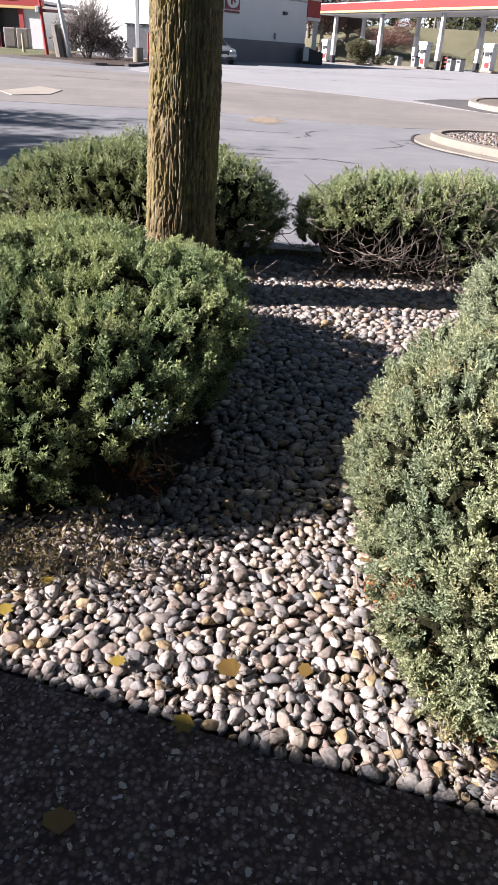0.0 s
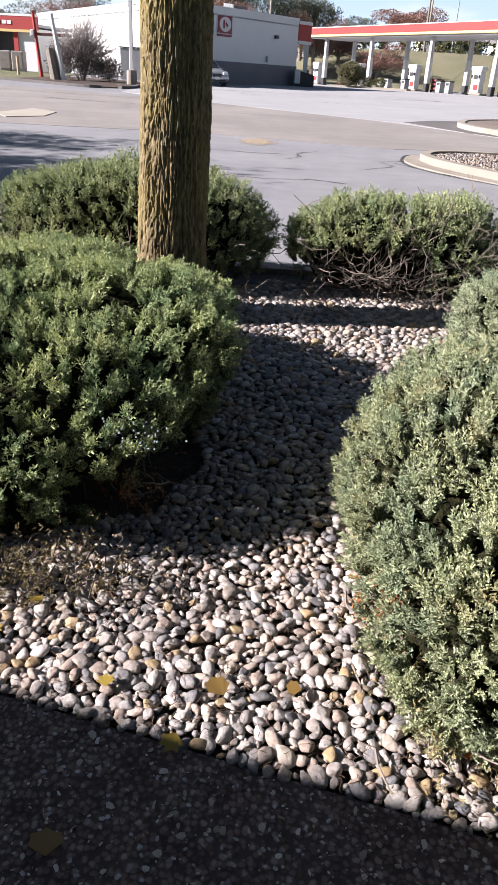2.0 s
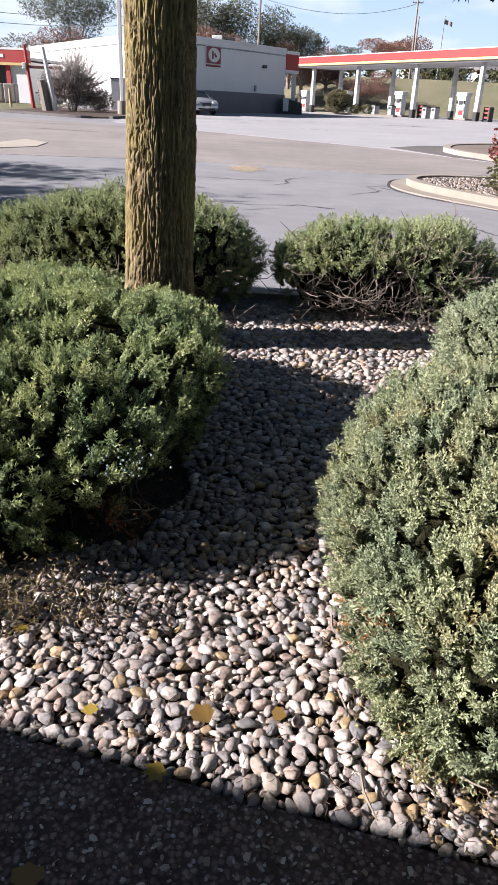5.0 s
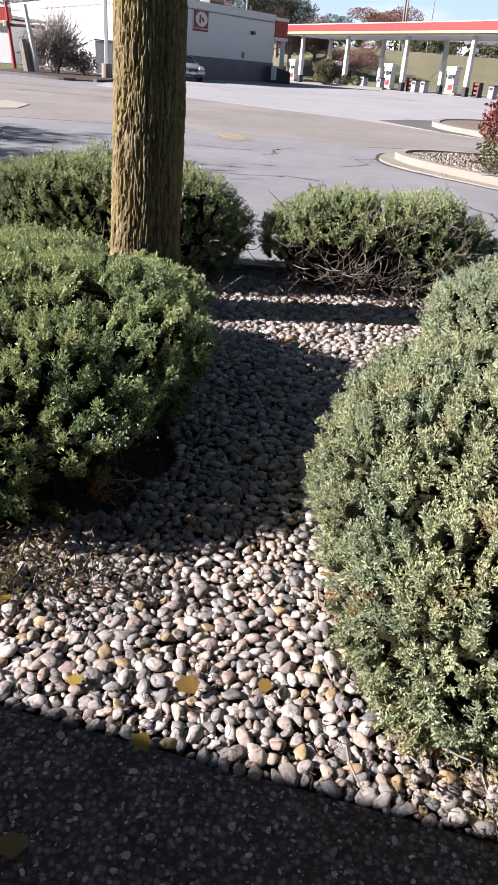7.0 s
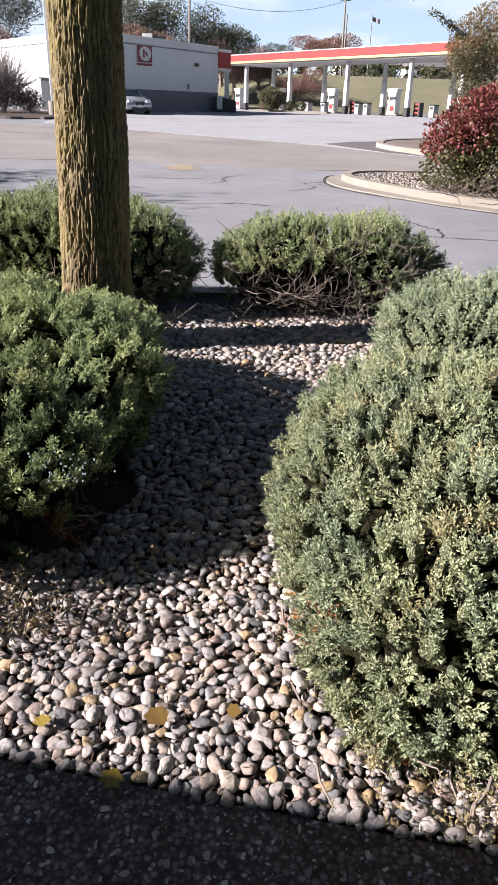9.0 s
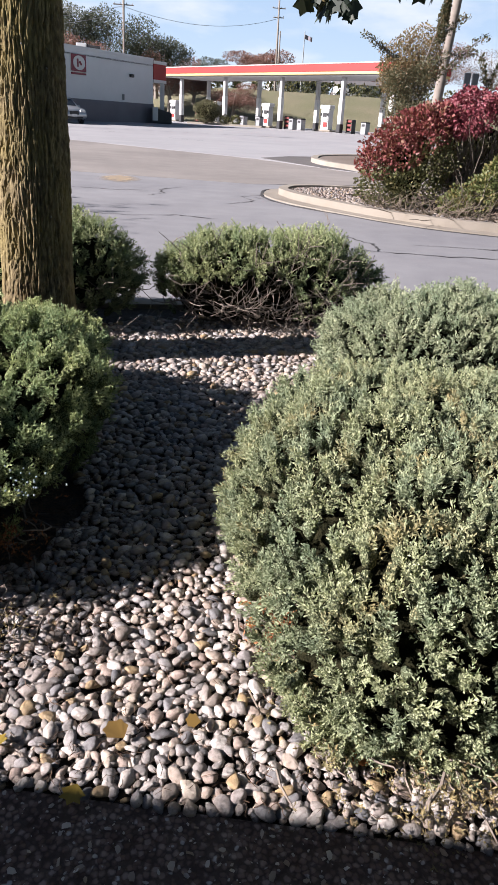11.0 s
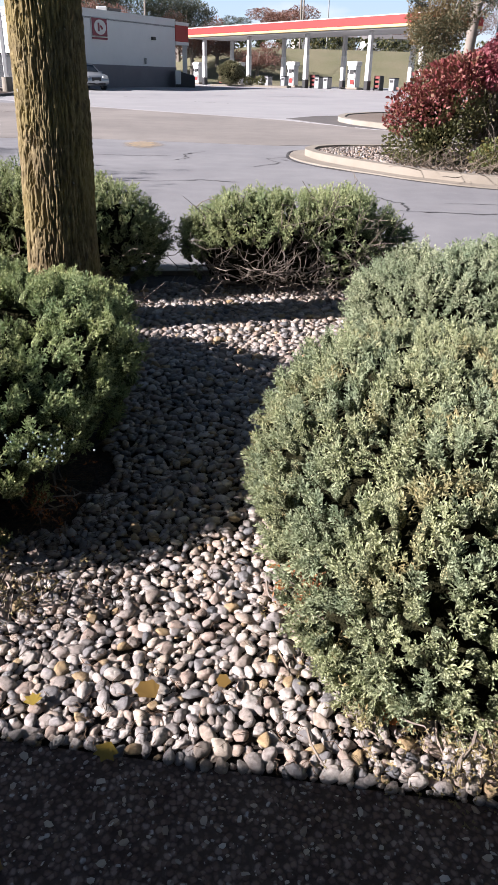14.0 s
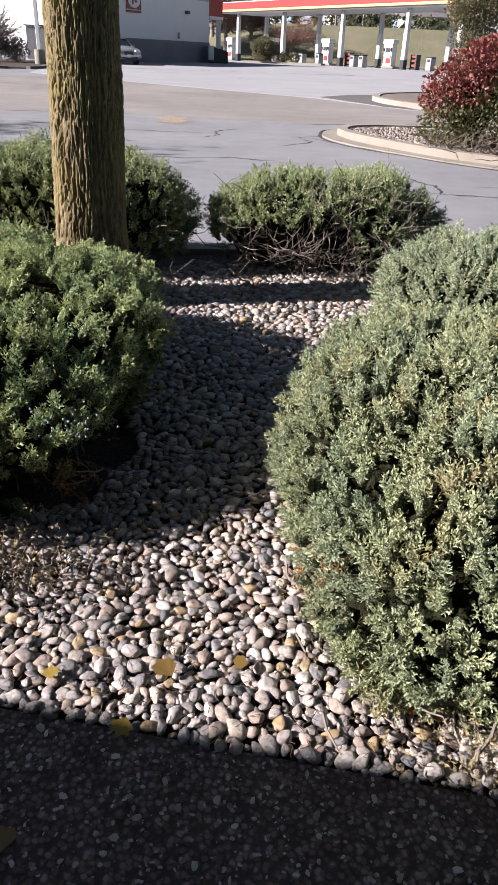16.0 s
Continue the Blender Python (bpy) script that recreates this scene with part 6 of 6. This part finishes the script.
for k, (p0, p1, sag) in enumerate((((-30, 70, 8.2), (-1.95, 98, 12.9), 1.5), ((-30, 72, 7.5), (-1.95, 98, 12.2), 1.5), ((-1.95, 98, 12.9), (20.8, 120, 15.5), 1.5))):
    s = np.linspace(0, 1, 14)[:, None]
    pts = np.array(p0) * (1 - s) + np.array(p1) * s - np.array([0, 0, 1]) * 4 * sag * s * (1 - s)
    tagged(part("power_line", tube(pts, 0.025, 5), GREY_METAL, None), "sagging overhead power line", "cable")

# ---------------------------------------------------------------- bright hazy sky far behind
m = Nodes("hazy_sky")
h = m.node("SeparateXYZ", Vector=m.node("TexCoord").outputs["Object"]).outputs["Z"]
blue = m.ramp(m.sum(h, 1 / 260.0, "MULTIPLY"), [(0.0, (0.74, 0.83, 0.93)), (0.25, (0.55, 0.70, 0.90)), (1.0, (0.25, 0.42, 0.75))])
cloud = m.ramp(m.noise(0.006, 5, 0.55, m.where((1, 1, 3.2))), [(0.42, 0.0), (0.66, 0.75)])
glow = m.node("Emission", Color=m.mix(cloud, blue, (0.88, 0.90, 0.95)), Strength=0.36)
m.tree.links.new(glow.outputs[0], m.tree.nodes["Material Output"].inputs[0])
th = np.linspace(radians(20), radians(160), 40)
V = np.array([(900 * math.cos(a), 900 * math.sin(a), z) for z in (-30.0, 40.0, 100.0, 190.0) for a in th])
a = (np.arange(3)[:, None] * 40 + np.arange(39)).ravel()
T = np.concatenate([np.stack([a, a + 41, a + 1], 1), np.stack([a, a + 40, a + 41], 1)])
tagged(part("backdrop", mesh_of("backdrop", V, T, True), m.mat, None), "pale hazy blue sky with thin white cloud", "sky", kind="structure")

# ---------------------------------------------------------------- fallen leaves
DEAD_LEAF = leaf_look("fallen_leaf", [(0.0, (0.21, 0.120, 0.032)), (0.5, (0.25, 0.155, 0.042)), (1.0, (0.18, 0.095, 0.030))])
YELLOW_LEAF = leaf_look("yellow_leaf", [(0.0, (0.245, 0.169, 0.022)), (1.0, (0.302, 0.216, 0.036))])
ORANGE_LEAF = leaf_look("orange_leaf", [(0.0, (0.360, 0.122, 0.036)), (1.0, (0.403, 0.173, 0.065))])
fallen = [(-0.002, 1.381, 0.036, 0.085, DEAD_LEAF, 40, "tan"), (-0.115, 1.255, 0.030, 0.075, YELLOW_LEAF, 160, "yellow"), 
          (-0.33, 1.385, 0.036, 0.06, YELLOW_LEAF, 10, "yellow"), (0.21, 1.42, 0.036, 0.055, DEAD_LEAF, 80, "tan"), (-0.72, 1.60, 0.036, 0.07, YELLOW_LEAF, 200, "yellow"), (-0.70, 1.52, 0.034, 0.06, YELLOW_LEAF, 100, "yellow"),
          (-0.62, 1.70, 0.034, 0.06, YELLOW_LEAF, 20, "yellow"), (0.43, 1.80, 0.05, 0.055, ORANGE_LEAF, 60, "orange"), (0.42, 1.93, 0.045, 0.06, ORANGE_LEAF, 130, "orange"),
          (0.60, 1.245, 0.036, 0.07, ORANGE_LEAF, 300, "orange"),
          (-0.36, 0.93, 0.006, 0.09, DEAD_LEAF, 15, "brown")]
for x, y, z, s, mat_, turn, word in fallen:
    v, t = leaf_shape(5, 0.62 if word == "yellow" else 0.82)
    v = v[:, [0, 2, 1]] * s * 0.85
    v[:, 2] = 0.25 * v[:, 2] + 0.10 * (v[:, 0] ** 2 + (v[:, 1] - s / 2) ** 2) / s
    ob = part("fallen_leaf", (v, t), mat_, None)
    ob.matrix_basis = pose(x, y, z, random.uniform(-14, 14), random.uniform(-14, 14), turn)
    tagged(ob, f"{word} fallen leaf lying on the stones" if y > 1 else "brown fallen leaf on the dark asphalt", "leaf", "fallen leaves")

# sticks on the stones
for x, y, a, s in ((0.72, 1.06, 30, 0.09), (0.62, 4.9, 140, 0.35), (-0.22, 5.15, 110, 0.25), (1.55, 4.55, 170, 0.3)):
    pts = bend((0, 0, 0), (s, 0, 0.03), 0.02, 6, np.random.default_rng(int(a)))
    ob = part("stick", tube(pts, np.linspace(0.008, 0.004, 6), 6), TWIG, None)
    ob.matrix_basis = pose(x, y, 0.045, 0, 0, a)
    tagged(ob, "short pale dead stick lying on the stones", "stick", "sticks")

# ---------------------------------------------------------------- the nearest stones, one by one
for i, k in STONES:
    ob = new("stone", stone_meshes[k])
    ob.parent = bed
    ob.matrix_basis = Matrix.Translation((P_STONE[i][0], P_STONE[i][1], Z_STONE[i])) @ Matrix([list(row) for row in M_STONE[i]]).to_4x4() @ Matrix.Scale(2.52 * float(R_STONE[i]), 4)
